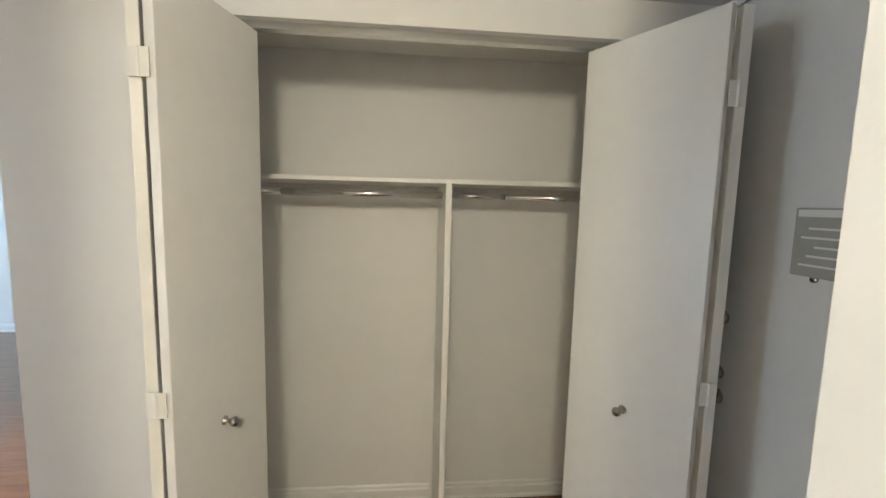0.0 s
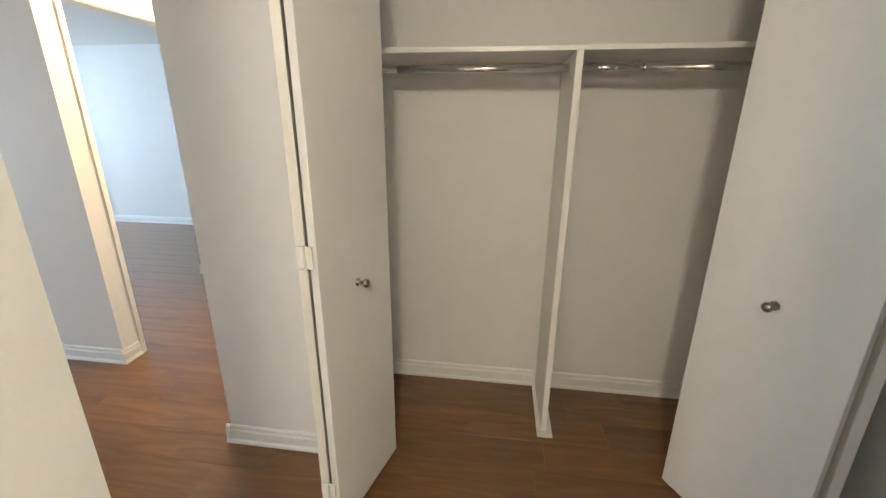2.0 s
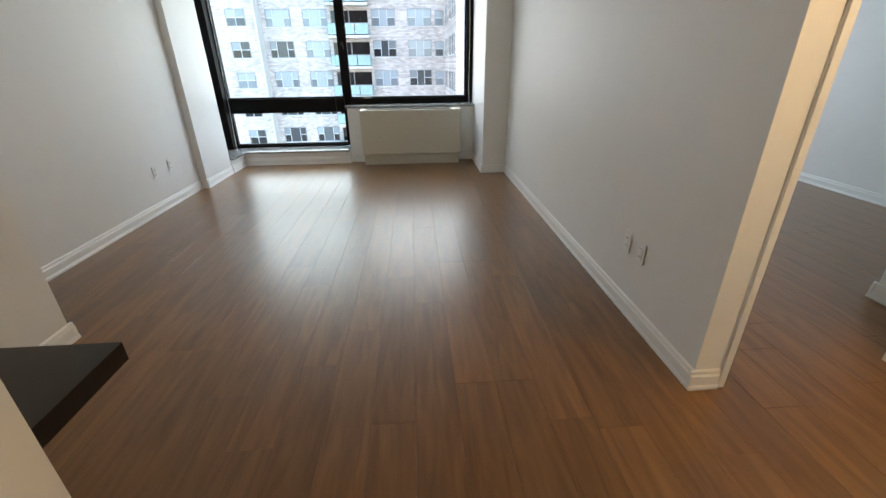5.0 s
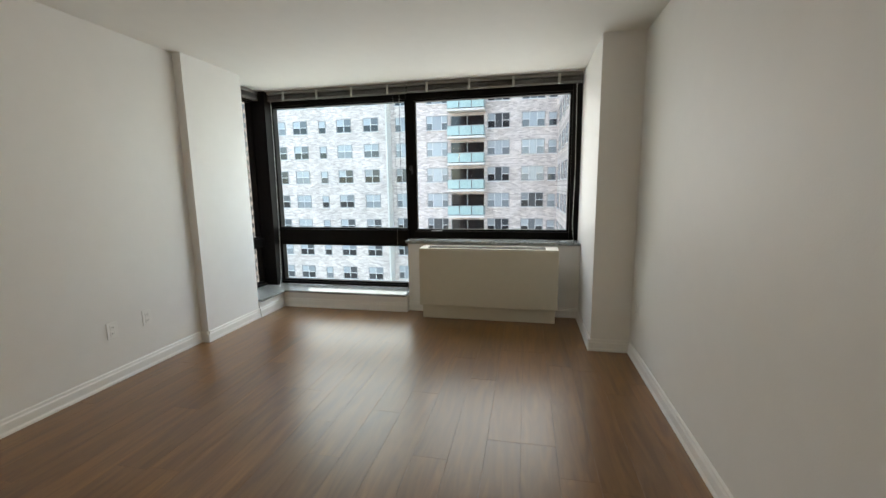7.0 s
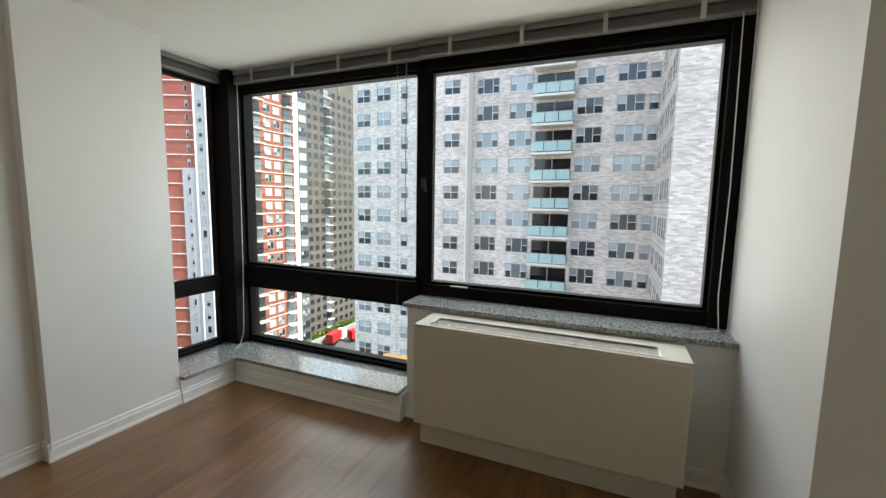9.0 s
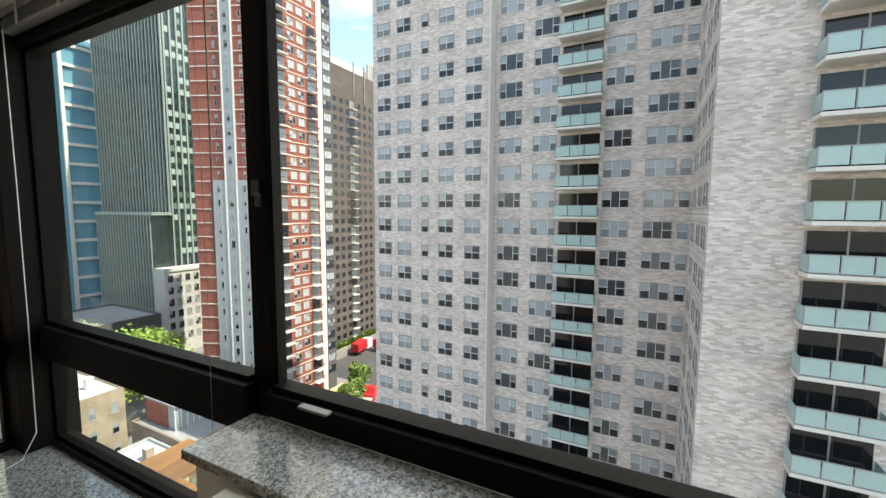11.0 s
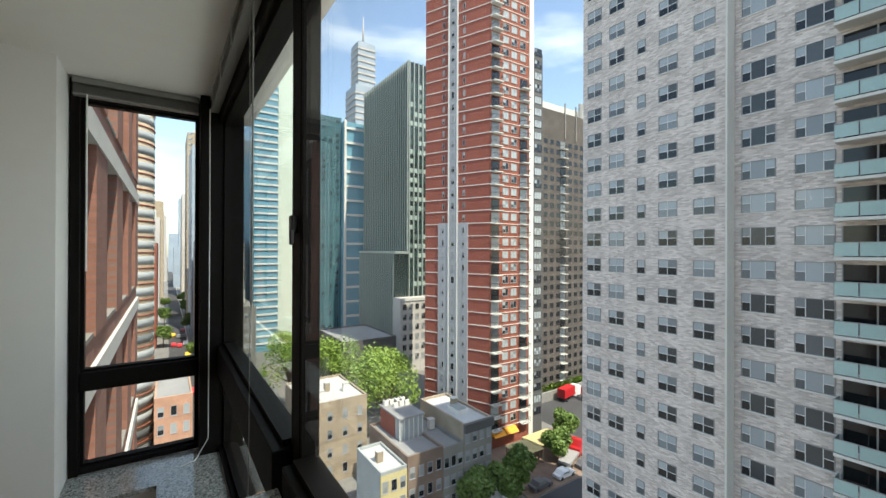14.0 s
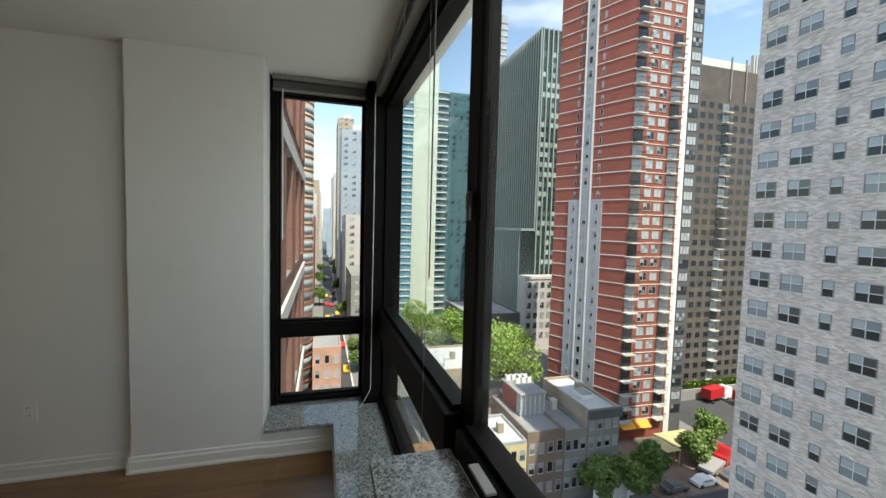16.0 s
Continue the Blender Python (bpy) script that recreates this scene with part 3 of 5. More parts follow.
sh = empty("closet_shelving", (0.5, 2.3, 0), "white painted closet shelf on an upright divider", "shelf")
solid("shelf", (-0.499, 2.165, 1.776), (1.509, 2.549, 1.796), TRIM, sh, 0.002)
solid("divider", (0.517, 2.14, 0.018), (0.545, 2.548, 1.775), TRIM, sh, 0.002)
solid("divider_foot", (0.499, 2.112, 0.001), (0.574, 2.548, 0.016), TRIM, sh, 0.003)
for x0, x1 in ((-0.498, 0.516), (0.546, 1.508)):
    rod = empty("closet_rod", (x0, 2.30, 1.72), "chrome clothes rod under the closet shelf", "clothes rod", "closet rods")
    part("outer_tube", lathe([(0.0, 0.0), (0.0165, 0.0), (0.0165, (x1 - x0) * 0.72), (0.0, (x1 - x0) * 0.72)], "x", (x0 + (x1 - x0) * 0.28, 2.30, 1.728), 16), CHROME, rod)
    part("inner_tube", lathe([(0.0, 0.0), (0.0135, 0.0), (0.0135, (x1 - x0) * 0.29), (0.0, (x1 - x0) * 0.29)], "x", (x0, 2.30, 1.728), 16), CHROME, rod)

# ---- entry door and wall fittings ----
ed = empty("door_1", (1.5, 1.4, 0), "grey-white painted metal entry door, closed", "door", kind="structure")
solid("leaf", (1.498, 0.99, 0.012), (1.512, 1.84, 2.395), DOORP, ed, 0.002)
ef = Boxes().box((1.490, 0.93, 0), (1.5105, 0.985, 2.43)).box((1.490, 1.845, 0), (1.5105, 1.868, 2.43)).box((1.490, 0.985, 2.40), (1.5105, 1.845, 2.43))
under(new("frame", ef.mesh("frame", [TRIM])), ed)
knob(ed, (1.498, 1.715, 1.01), (-1, 0), BRASS)
part("rose", lathe([(0.0, 0.0), (0.030, 0.0), (0.028, 0.006), (0.0, 0.007)], "-x", (1.498, 1.715, 1.01)), NICKEL, ed)
part("deadbolt", lathe([(0.0, 0.0), (0.024, 0.0), (0.022, 0.012), (0.010, 0.014), (0.009, 0.03), (0.0, 0.031)], "-x", (1.498, 1.715, 1.10)), NICKEL, ed)
part("deadbolt", lathe([(0.0, 0.0), (0.024, 0.0), (0.022, 0.012), (0.010, 0.014), (0.009, 0.03), (0.0, 0.031)], "-x", (1.498, 1.715, 1.305)), NICKEL, ed)
part("peephole", lathe([(0.0, 0.0), (0.011, 0.0), (0.010, 0.006), (0.0, 0.004)], "-x", (1.498, 1.41, 1.50)), NICKEL, ed)
solid("door_guard", (1.478, 1.73, 1.53), (1.498, 1.80, 1.60), NICKEL, ed, 0.004)
solid("threshold", (1.44, 0.95, 0.001), (1.51, 1.86, 0.012), BLACKP, ed, 0.003)

ic = empty("door_notice", (1.48, 1.37, 1.5), "grey notice plate with lines of writing on the wall", "notice")
solid("plate", (1.484, 1.30, 1.505), (1.4975, 1.475, 1.70), mat("grey_plate", (0.42, 0.42, 0.38), 0.4), ic, 0.003)
solid("header", (1.4815, 1.31, 1.675), (1.4838, 1.465, 1.695), TRIM, ic)
for i in range(5):
    solid("text_line", (1.4825, 1.325, 1.535 + i * 0.026), (1.4838, 1.45 - (i % 3) * 0.02, 1.541 + i * 0.026), TRIM, ic)

TX, SX, WY = -0.992, -1.038, 0.768
th = empty("thermostat", (TX, WY, 1.385), "white touch-screen thermostat with a dark screen on the wall", "thermostat")
solid("back", (TX - 0.044, WY + 0.001, 1.328), (TX + 0.044, WY + 0.008, 1.442), BLACKP, th, 0.003, "thin black plate behind the housing")
solid("housing", (TX - 0.039, WY + 0.008, 1.331), (TX + 0.039, WY + 0.026, 1.439), PLASTIC, th, 0.004, "white plastic housing")
solid("bezel", (TX - 0.041, WY + 0.026, 1.329), (TX + 0.041, WY + 0.034, 1.441), BLACKP, th, 0.003)
solid("screen", (TX - 0.033, WY + 0.0338, 1.339), (TX + 0.033, WY + 0.0355, 1.431), mat("grey_screen", (0.16, 0.18, 0.19), 0.15, vary=0.1), th, 0, "dim grey screen")
lt = empty("light_switch", (SX, WY, 1.18), "white rocker light switch on the wall", "switch")
solid("plate", (SX - 0.030, WY + 0.001, 1.113), (SX + 0.030, WY + 0.007, 1.229), PLASTIC, lt, 0.002)
# proud grey plate whose colour stands in for shade around the rocker
solid("rocker_shade", (SX - 0.015, WY + 0.007, 1.138), (SX + 0.015, WY + 0.0085, 1.204), ALUG, lt)
solid("rocker", (SX - 0.0135, WY + 0.0085, 1.140), (SX + 0.0135, WY + 0.015, 1.202), PLASTIC, lt, 0.002)
for z in (1.122, 1.220):
    part("screw", lathe([(0.0, 0.0), (0.0035, 0.0), (0.003, 0.0012), (0.0, 0.0014)], "y", (SX, WY + 0.007, z), 10), BLACKP, lt)


def outlet(x, y, z, ny, name, label):
    o = empty(name, (x, y, z), label, "outlet", "wall outlets")
    a, b = (y, y + 0.006 * ny) if ny > 0 else (y - 0.006, y)
    solid("plate", (x - 0.037, a, z - 0.058), (x + 0.037, b, z + 0.058), PLASTIC, o, 0.002)
    c, d = (b, b + 0.003) if ny > 0 else (a - 0.003, a)
    for dz in (-0.022, 0.022):
        solid("socket", (x - 0.017, c, z + dz - 0.016), (x + 0.017, d, z + dz + 0.016), TRIM, o, 0.001)
        for dx in (-0.006, 0.006):
            e = (d, d + 0.0005) if ny > 0 else (c - 0.0005, c)
            solid("slot", (x + dx - 0.001, e[0], z + dz - 0.005), (x + dx + 0.001, e[1], z + dz + 0.007), DARK, o)
    return o


outlet(-2.655, 2.3875, 0.39, -1, "wall_outlet", "white double outlet low on the wall")
outlet(-2.80, 2.3875, 0.395, -1, "wall_outlet", "white cable outlet low on the wall")
outlet(-4.85, -1.2745, 0.375, 1, "wall_outlet", "white double outlet low on the wall")
outlet(-5.12, -1.2745, 0.385, 1, "wall_outlet", "white double outlet low on the wall")
outlet(-5.83, 2.3875, 0.41, -1, "wall_outlet", "white outlet low on the wall beside the column")

# ---- kitchen edge ----
kc = empty("kitchen_counter", (-1.0, 0.2, 0), "black granite kitchen counter on white cabinets", "counter")
top = Boxes().prism([(-1.445, -0.595), (-0.60, -0.595), (-0.60, 0.599), (-1.192, 0.599), (-1.192, 0.692), (-1.445, 0.692)], 0.814, 0.852)
under(new("worktop", top.mesh("worktop", [BLACKSTONE])), kc)
solid("backsplash", (-0.699, 0.618, 0.853), (-0.272, 0.6435, 1.085), BLACKSTONE, kc, 0.003)
solid("cabinet", (-1.28, -0.59, 0.001), (-0.64, 0.598, 0.811), DOORP, kc, 0.003)
for nm, x, y in (("ceiling_lamp", 0.25, -0.4), ("ceiling_lamp", -1.45, 2.95)):
    cl = empty(nm, (x, y, 2.4), "round frosted glass ceiling lamp, switched on", "ceiling lamp", "ceiling lamps")
    part("base", lathe([(0.0, 0.0), (0.16, 0.0), (0.16, -0.02), (0.0, -0.02)], "z", (x, y, 2.438)), NICKEL, cl)
    part("shade", lathe([(0.15, 0.0), (0.14, -0.03), (0.10, -0.055), (0.0, -0.07)], "z", (x, y, 2.417)), SHADE, cl).visible_shadow = False

# ---- bedroom details ----
kn = empty("closet_door", (-2.5, 3.91, 0), "white closet door with a small knob in the bedroom", "door")
solid("leaf", (-2.66, 3.904, 0.11), (-2.215, 3.918, 2.10), DOORP, kn, 0.002)
knob(kn, (-2.53, 3.904, 0.89), (0, -1))
bw = empty("window_3", (-7.2, 4.2, 0.75), "bronze-framed bedroom window", "window", kind="structure")
for lo, hi in (((-7.27, 3.1, 0.72), (-7.18, 3.16, 2.3)), ((-7.27, 5.19, 0.72), (-7.18, 5.25, 2.3)), ((-7.27, 4.14, 0.78), (-7.18, 4.2, 2.24)), ((-7.27, 3.16, 0.72), (-7.18, 5.19, 0.78)), ((-7.27, 3.16, 2.24), (-7.18, 5.19, 2.3))):
    bar("frame", lo, hi, bw)


# ---- outside: street, city blocks ----
GZ = -41.0
ASPHALT = mat("asphalt", (0.055, 0.055, 0.058), 0.85, vary=0.2, scale=0.3)
PAVING = mat("concrete_paving", (0.19, 0.185, 0.175), 0.85, vary=0.12, scale=0.4)
CONCRETE = mat("pale_concrete", (0.55, 0.54, 0.50), 0.8, vary=0.08, scale=0.5)
ROOFW = mat("white_roof_coating", (0.50, 0.50, 0.49), 0.8, vary=0.08, scale=0.5)
ROOFG = mat("grey_roof_felt", (0.26, 0.26, 0.26), 0.9, vary=0.15, scale=0.5)
GREYBRICK_X = brick_mat("pale_grey_brick", (0.46, 0.395, 0.355), (0.82, 0.735, 0.68), (0.64, 0.565, 0.52), "x", 0.44, 0.13, 0.014, blotch=0.14)
GREYBRICK_Y = brick_mat("pale_grey_brick_side", (0.46, 0.395, 0.355), (0.82, 0.735, 0.68), (0.64, 0.565, 0.52), "y", 0.44, 0.13, 0.014, blotch=0.14)
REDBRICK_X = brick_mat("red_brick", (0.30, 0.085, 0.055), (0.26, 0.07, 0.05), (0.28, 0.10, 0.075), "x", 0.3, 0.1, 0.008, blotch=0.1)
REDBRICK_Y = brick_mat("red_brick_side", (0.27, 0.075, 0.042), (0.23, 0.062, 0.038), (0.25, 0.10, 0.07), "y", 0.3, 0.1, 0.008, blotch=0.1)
OWNBRICK = brick_mat("brown_brick", (0.22, 0.095, 0.065), (0.27, 0.12, 0.085), (0.20, 0.12, 0.10), "x", 0.21, 0.07, 0.008, blotch=0.15)
DARKBRICK = brick_mat("dark_brown_brick", (0.078, 0.066, 0.058), (0.10, 0.084, 0.072), (0.09, 0.078, 0.07), "y", 0.4, 0.15, 0.01)
TANBRICK = brick_mat("tan_brick", (0.33, 0.265, 0.185), (0.39, 0.31, 0.215), (0.32, 0.27, 0.21), "y", 0.3, 0.1, 0.01)
YELLOWP = mat("yellow_stucco", (0.55, 0.47, 0.24), 0.8, vary=0.1, scale=0.6)
BLUEP = mat("weathered_blue_grey_wall", (0.36, 0.39, 0.39), 0.85, vary=0.2, scale=0.8)
ORANGEB = brick_mat("pale_orange_brick", (0.40, 0.21, 0.135), (0.46, 0.25, 0.165), (0.42, 0.28, 0.2), "y", 0.3, 0.1, 0.01)
BROWNP = brick_mat("weathered_brown_brick", (0.17, 0.12, 0.09), (0.22, 0.15, 0.115), (0.2, 0.16, 0.13), "y", 0.3, 0.1, 0.01)
GREYP = mat("grey_masonry", (0.24, 0.23, 0.21), 0.85, vary=0.15, scale=0.8)
DARKG = mat("dark_masonry", (0.09, 0.09, 0.09), 0.8, vary=0.15, scale=0.6)
BANDW = mat("white_band", (0.70, 0.68, 0.63), 0.7, vary=0.05, scale=1)
ALU = mat("window_frame_grey", (0.30, 0.29, 0.28), 0.5, vary=0.05)
RIBS = mat("dark_green_ribs", (0.27, 0.31, 0.29), 0.45, vary=0.08, scale=0.3)
RIBD = mat("dark_green_glass", (0.03, 0.045, 0.045), 0.12, vary=0.3, scale=0.3)
GRAYWALL = mat("grey_render", (0.34, 0.35, 0.37), 0.8, vary=0.06, scale=0.3)
RAILDARK = mat("dark_railing", (0.02, 0.02, 0.022), 0.5)
# pale stone and blue-grey with distance haze mixed into the colour
HAZE = mat("hazy_pale_stone", (0.48, 0.45, 0.42), 0.9, vary=0.15, scale=0.2)
HAZEB = mat("hazy_blue_grey", (0.30, 0.36, 0.42), 0.6, vary=0.15, scale=0.2)


def facade_glass(name, dark, light, pivot):
    """Glass of far windows: most are dark, some show pale curtains."""
    m = bpy.data.materials.new(name)
    m.use_nodes = True
    n, l = m.node_tree.nodes, m.node_tree.links
    b = n["Principled BSDF"]
    b.inputs["Roughness"].default_value = 0.08
    info = n.new("ShaderNodeObjectInfo")
    geo = n.new("ShaderNodeNewGeometry")
    add = n.new("ShaderNodeMath")
    add.operation = "MULTIPLY_ADD"
    add.inputs[1].default_value = 0.8
    l.new(geo.outputs["Random Per Island"], add.inputs[0])
    l.new(info.outputs["Random"], add.inputs[2])
    rp = n.new("ShaderNodeValToRGB")
    rp.color_ramp.elements[0].position, rp.color_ramp.elements[1].position = pivot, pivot + 0.35
    rp.color_ramp.elements[0].color, rp.color_ramp.elements[1].color = (*dark, 1), (*light, 1)
    l.new(add.outputs[0], rp.inputs["Fac"])
    l.new(rp.outputs["Color"], b.inputs["Base Color"])
    return m


PANEG = facade_glass("facade_window_glass", (0.018, 0.02, 0.025), (0.34, 0.37, 0.38), 0.50)
PANEU = facade_glass("curtained_window_glass", (0.06, 0.065, 0.07), (0.40, 0.43, 0.45), 0.50)
PANEL_LOW = facade_glass("lower_window_glass", (0.015, 0.017, 0.02), (0.24, 0.26, 0.27), 0.70)
FRAMEP = mat("pale_window_frame", (0.74, 0.73, 0.71), 0.5, vary=0.08)
PANEB = facade_glass("blue_curtain_glass", (0.02, 0.08, 0.12), (0.15, 0.34, 0.44), 0.3)
PANEK = facade_glass("unlit_window_glass", (0.010, 0.011, 0.012), (0.14, 0.14, 0.135), 1.0)
OFFICEG = facade_glass("office_window_glass", (0.03, 0.065, 0.055), (0.34, 0.42, 0.38), 0.85)
PANET = facade_glass("dark_teal_glass", (0.008, 0.028, 0.033), (0.06, 0.14, 0.16), 0.5)
PANED = facade_glass("dark_facade_glass", (0.012, 0.015, 0.018), (0.30, 0.32, 0.32), 0.75)
BALCG = mat("frosted_balcony_glass", (0.38, 0.52, 0.50), 0.2, vary=0.06, scale=1)


def window_mesh(name, w, h, lights, m_frame, m_glass, rail=True, sill=True, depth=0.10, m_upper=None, fixed=(), m_outer=None):
    """A window in the plane x = 0 that looks to +x, with its panes set back in a frame; fixed lights have no rail."""
    b = Boxes()
    t = 0.055
    y0, y1 = -w / 2, w / 2
    b.box((-0.02, y0, 0), (depth * 0.6, y0 + t, h)).box((-0.02, y1 - t, 0), (depth * 0.6, y1, h))
    b.box((-0.02, y0 + t, 0), (depth * 0.6, y1 - t, t)).box((-0.02, y0 + t, h - t), (depth * 0.6, y1 - t, h))
    n = len(lights)
    tot, y = sum(lights), y0 + t
    for i, s in enumerate(lights):
        wy = (w - 2 * t) * s / tot
        if i in fixed:
            b.box((0.0, y + 0.02, t), (0.012, y + wy - 0.02, h - t), 2)
        else:
            b.box((0.0, y + 0.02, t), (0.012, y + wy - 0.02, h * 0.5 - 0.001), 1)
            b.box((0.0, y + 0.02, h * 0.5 + 0.001), (0.012, y + wy - 0.02, h - t), 2)
        if rail and i not in fixed:
            b.box((0.013, y + 0.02, h * 0.5 - 0.03), (0.035, y + wy - 0.02, h * 0.5 + 0.03))
        y += wy
        if i < n - 1:
            b.box((-0.02, y - 0.025, t), (0.05, y + 0.025, h - t))
    if sill:
        b.box((0, y0 - 0.05, -0.08), (depth, y1 + 0.05, -0.002))
    # a darker m_outer on the outer frame imitates shade in the reveal
    b.m[:24] = [3] * 24
    return b.mesh(name, [m_frame, m_glass, m_upper or m_glass, m_outer or m_frame])


def child(name, me, parent, m):
    ob = new(name, me)
    ob.parent = parent
    ob.matrix_parent_inverse = parent.matrix_world.inverted()
    ob.matrix_basis = m
    return ob


def building(name, place, label, category="building"):
    return empty(name, place, label, category)


# ground
structure(solid("ground", (-2500, -2500, GZ - 1), (2500, 2500, GZ), PAVING), "pale concrete city ground reaching the horizon", "ground")
structure(solid("road", (-900, -47, GZ + 0.001), (-14.5, -34, GZ + 0.004), ASPHALT), "grey asphalt side street", "road")
structure(solid("road", (-14.5, -900, GZ + 0.002), (-7.4, 300, GZ + 0.005), ASPHALT), "grey asphalt avenue", "road")
for y0 in (-900, -34):
    structure(solid("kerb", (-14.9, y0, GZ), (-14.5, (-47 if y0 < -100 else 300), GZ + 0.15), CONCRETE), "pale concrete kerb", "kerb")
structure(solid("road", (-900, -300, GZ + 0.003), (-84.0, -34, GZ + 0.006), ASPHALT), "wide grey asphalt highway", "road")

structure(solid("pavement", (-84.0, -64.2, GZ + 0.001), (-58.0, -47.1, GZ + 0.12), BROWNP), "brown brick paved plaza beside the tower", "pavement")

# pale grey apartment house across the street
FH = 2.75
ZS = [round(-0.83 + FH * k, 3) for k in range(-14, 12)]
gb = building("apartment_building", (-50, -11, GZ), "pale grey brick apartment building with many windows", "apartment building")
solid("wall", (-75, -27.9, GZ), (-46.0, -13.4, 34), GREYBRICK_X, gb)
solid("wall", (-75, -13.4, GZ), (-47.0, 4.6, 34), GREYBRICK_X, gb)
solid("wall", (-75, 4.6, GZ), (-35.0, 30, 34), GREYBRICK_X, gb)
# white projecting strip that stands in for sunlight on the return face
solid("sunlight_strip", (-46.9, -13.398, GZ + 4), (-45.45, -13.25, 34), BANDW, gb, 0, "corner strip whitened to show sunlight on the wall's return")
solid("roof", (-75.2, -28.1, 34.001), (-46.0, 4.6, 34.5), ROOFG, gb)
w_pair = window_mesh("window", 1.75, 1.45, (1, 1), FRAMEP, PANEL_LOW, m_outer=ALU, m_upper=PANEU)
w_narrow = window_mesh("window", 0.85, 1.35, (1,), FRAMEP, PANEL_LOW, m_outer=ALU, m_upper=PANEU)
w_triple = window_mesh("window", 2.35, 1.5, (1, 1.7, 1), FRAMEP, PANEL_LOW, m_outer=ALU, m_upper=PANEU, fixed=(1,))
w_tripn = window_mesh("window", 2.35, 1.5, (1, 1, 1), FRAMEP, PANEL_LOW, m_outer=ALU, m_upper=PANEU, fixed=(1,))
for z in ZS:
    for y, me in ((-26.4, w_pair), (-23.7, w_pair), (-21.0, w_narrow), (-18.4, w_pair), (-15.25, w_pair)):
        child("window", me, gb, pose(-46.0, y, z))
    for y, me in ((-11.6, w_triple), (-8.07, w_triple), (-1.45, w_tripn), (2.1, w_tripn)):
        child("window", me, gb, pose(-47.0, y, z))
    child("window", w_narrow, gb, pose(-47.0, 4.05, z))
    for x in (-44.2, -40.2, -37.0):
        child("window", w_pair, gb, pose(x, 4.6, z, 0, 0, -90))
# balconies
bal = Boxes()
bal.box((0.0, -1.95, -0.22), (1.45, 1.95, 0.0), 0)
for k in range(3):
    bal.box((1.40, -1.92 + k * 1.29, 0.08), (1.43, -0.70 + k * 1.29, 1.0), 1)
bal.box((0.05, -1.93, 0.08), (1.38, -1.90, 1.0), 1).box((0.05, 1.90, 0.08), (1.38, 1.93, 1.0), 1)
bal.box((1.38, -1.95, 1.0), (1.45, 1.95, 1.05), 2)
for k in range(4):
    bal.box((1.39, -1.94 + k * 1.29, 0.0), (1.44, -1.90 + k * 1.29, 1.0), 2)
bal_me = bal.mesh("balcony", [BANDW, BALCG, ALU])
dw = Boxes().box((0.0, -1.8, 0.0), (0.04, 1.8, 2.2), 0).box((0.04, -0.05, 0), (0.07, 0.05, 2.2), 1).box((0.04, -1.8, 0), (0.07, -1.72, 2.2), 1)
dw_me = dw.mesh("balcony_door", [PANEK, ALU])
for z in ZS:
    child("balcony", bal_me, gb, pose(-47.0, -4.77, z - 0.85))
    child("balcony_door", dw_me, gb, pose(-46.99, -4.77, z - 0.84))
    child("balcony", bal_me, gb, pose(-35.0, 10.9, z - 0.85))
    child("balcony_door", dw_me, gb, pose(-34.99, 10.9, z - 0.84))
    child("balcony", bal_me, gb, pose(-35.0, 16.5, z - 0.85))

# red brick tower: a long striped side and a side of balconies
C0 = Vector((-63.3, -64.25))
U1 = Vector((0.40, -0.917)).normalized()
U2 = Vector((-1.0, 0.03)).normalized()
L1, L2 = 16.6, 11.2
tw = building("brick_tower", (C0.x, C0.y, GZ), "tall red brick tower with white floor bands and balconies", "tower")
TZ = 82.0
A, B = C0 + U1 * L1, C0 + U2 * L2
B2 = C0 + U2 * (L2 + 1.3)
B3 = C0 + U2 * (L2 + 4.4)
back = Vector((-6, -22))
pts = [tuple(C0), tuple(B), tuple(B + back), tuple(A + Vector((-16, -6))), tuple(A)]
under(new("wall", Boxes().prism(pts, GZ, TZ).mesh("wall", [REDBRICK_X])), tw)
n1 = Vector((-U1.y, U1.x))
n1 = n1 if n1.dot(Vector((1, 0.3))) > 0 else -n1
n2 = Vector((0.03, 1.0)).normalized()
under(new("wall", Boxes().prism([tuple(B + n2 * 0.25), tuple(B2 + n2 * 0.25), tuple(B2 + back), tuple(B + back)], GZ, TZ).mesh("wall", [BANDW])), tw)
under(new("wall", Boxes().prism([tuple(B2), tuple(B3), tuple(B3 + back), tuple(B2 + back)], GZ, 47).mesh("wall", [DARKG])), tw)


def face_pose(origin, u, n, s, out, z):
    """A pose on an upright face: local x points out of it, local y along it."""
    p = origin + u * s + n * out
    ang = math.degrees(math.atan2(n.y, n.x))
    return pose(p.x, p.y, z, 0, 0, ang)


def slab(w, t, h, m):
    return Boxes().box((0, -w / 2, 0), (t, w / 2, h)).mesh("band", [m])


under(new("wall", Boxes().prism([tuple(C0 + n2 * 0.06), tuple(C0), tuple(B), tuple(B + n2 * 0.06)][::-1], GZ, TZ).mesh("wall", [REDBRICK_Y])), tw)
band_side = slab(L2, 0.10, 0.11, BANDW)
full, half_a, half_b = slab(L1, 0.08, 0.16, BANDW), slab(6.0, 0.08, 0.16, BANDW), slab(8.2, 0.08, 0.16, BANDW)
short_a, short_b = slab(3.6, 0.08, 0.16, BANDW), slab(5.2, 0.08, 0.16, BANDW)
core_lo, core_hi = 5.2, 12.9
solid_core = Boxes().box((0, -(core_hi - core_lo) / 2, 0), (0.22, (core_hi - core_lo) / 2, 48.5)).mesh("core", [GRAYWALL])
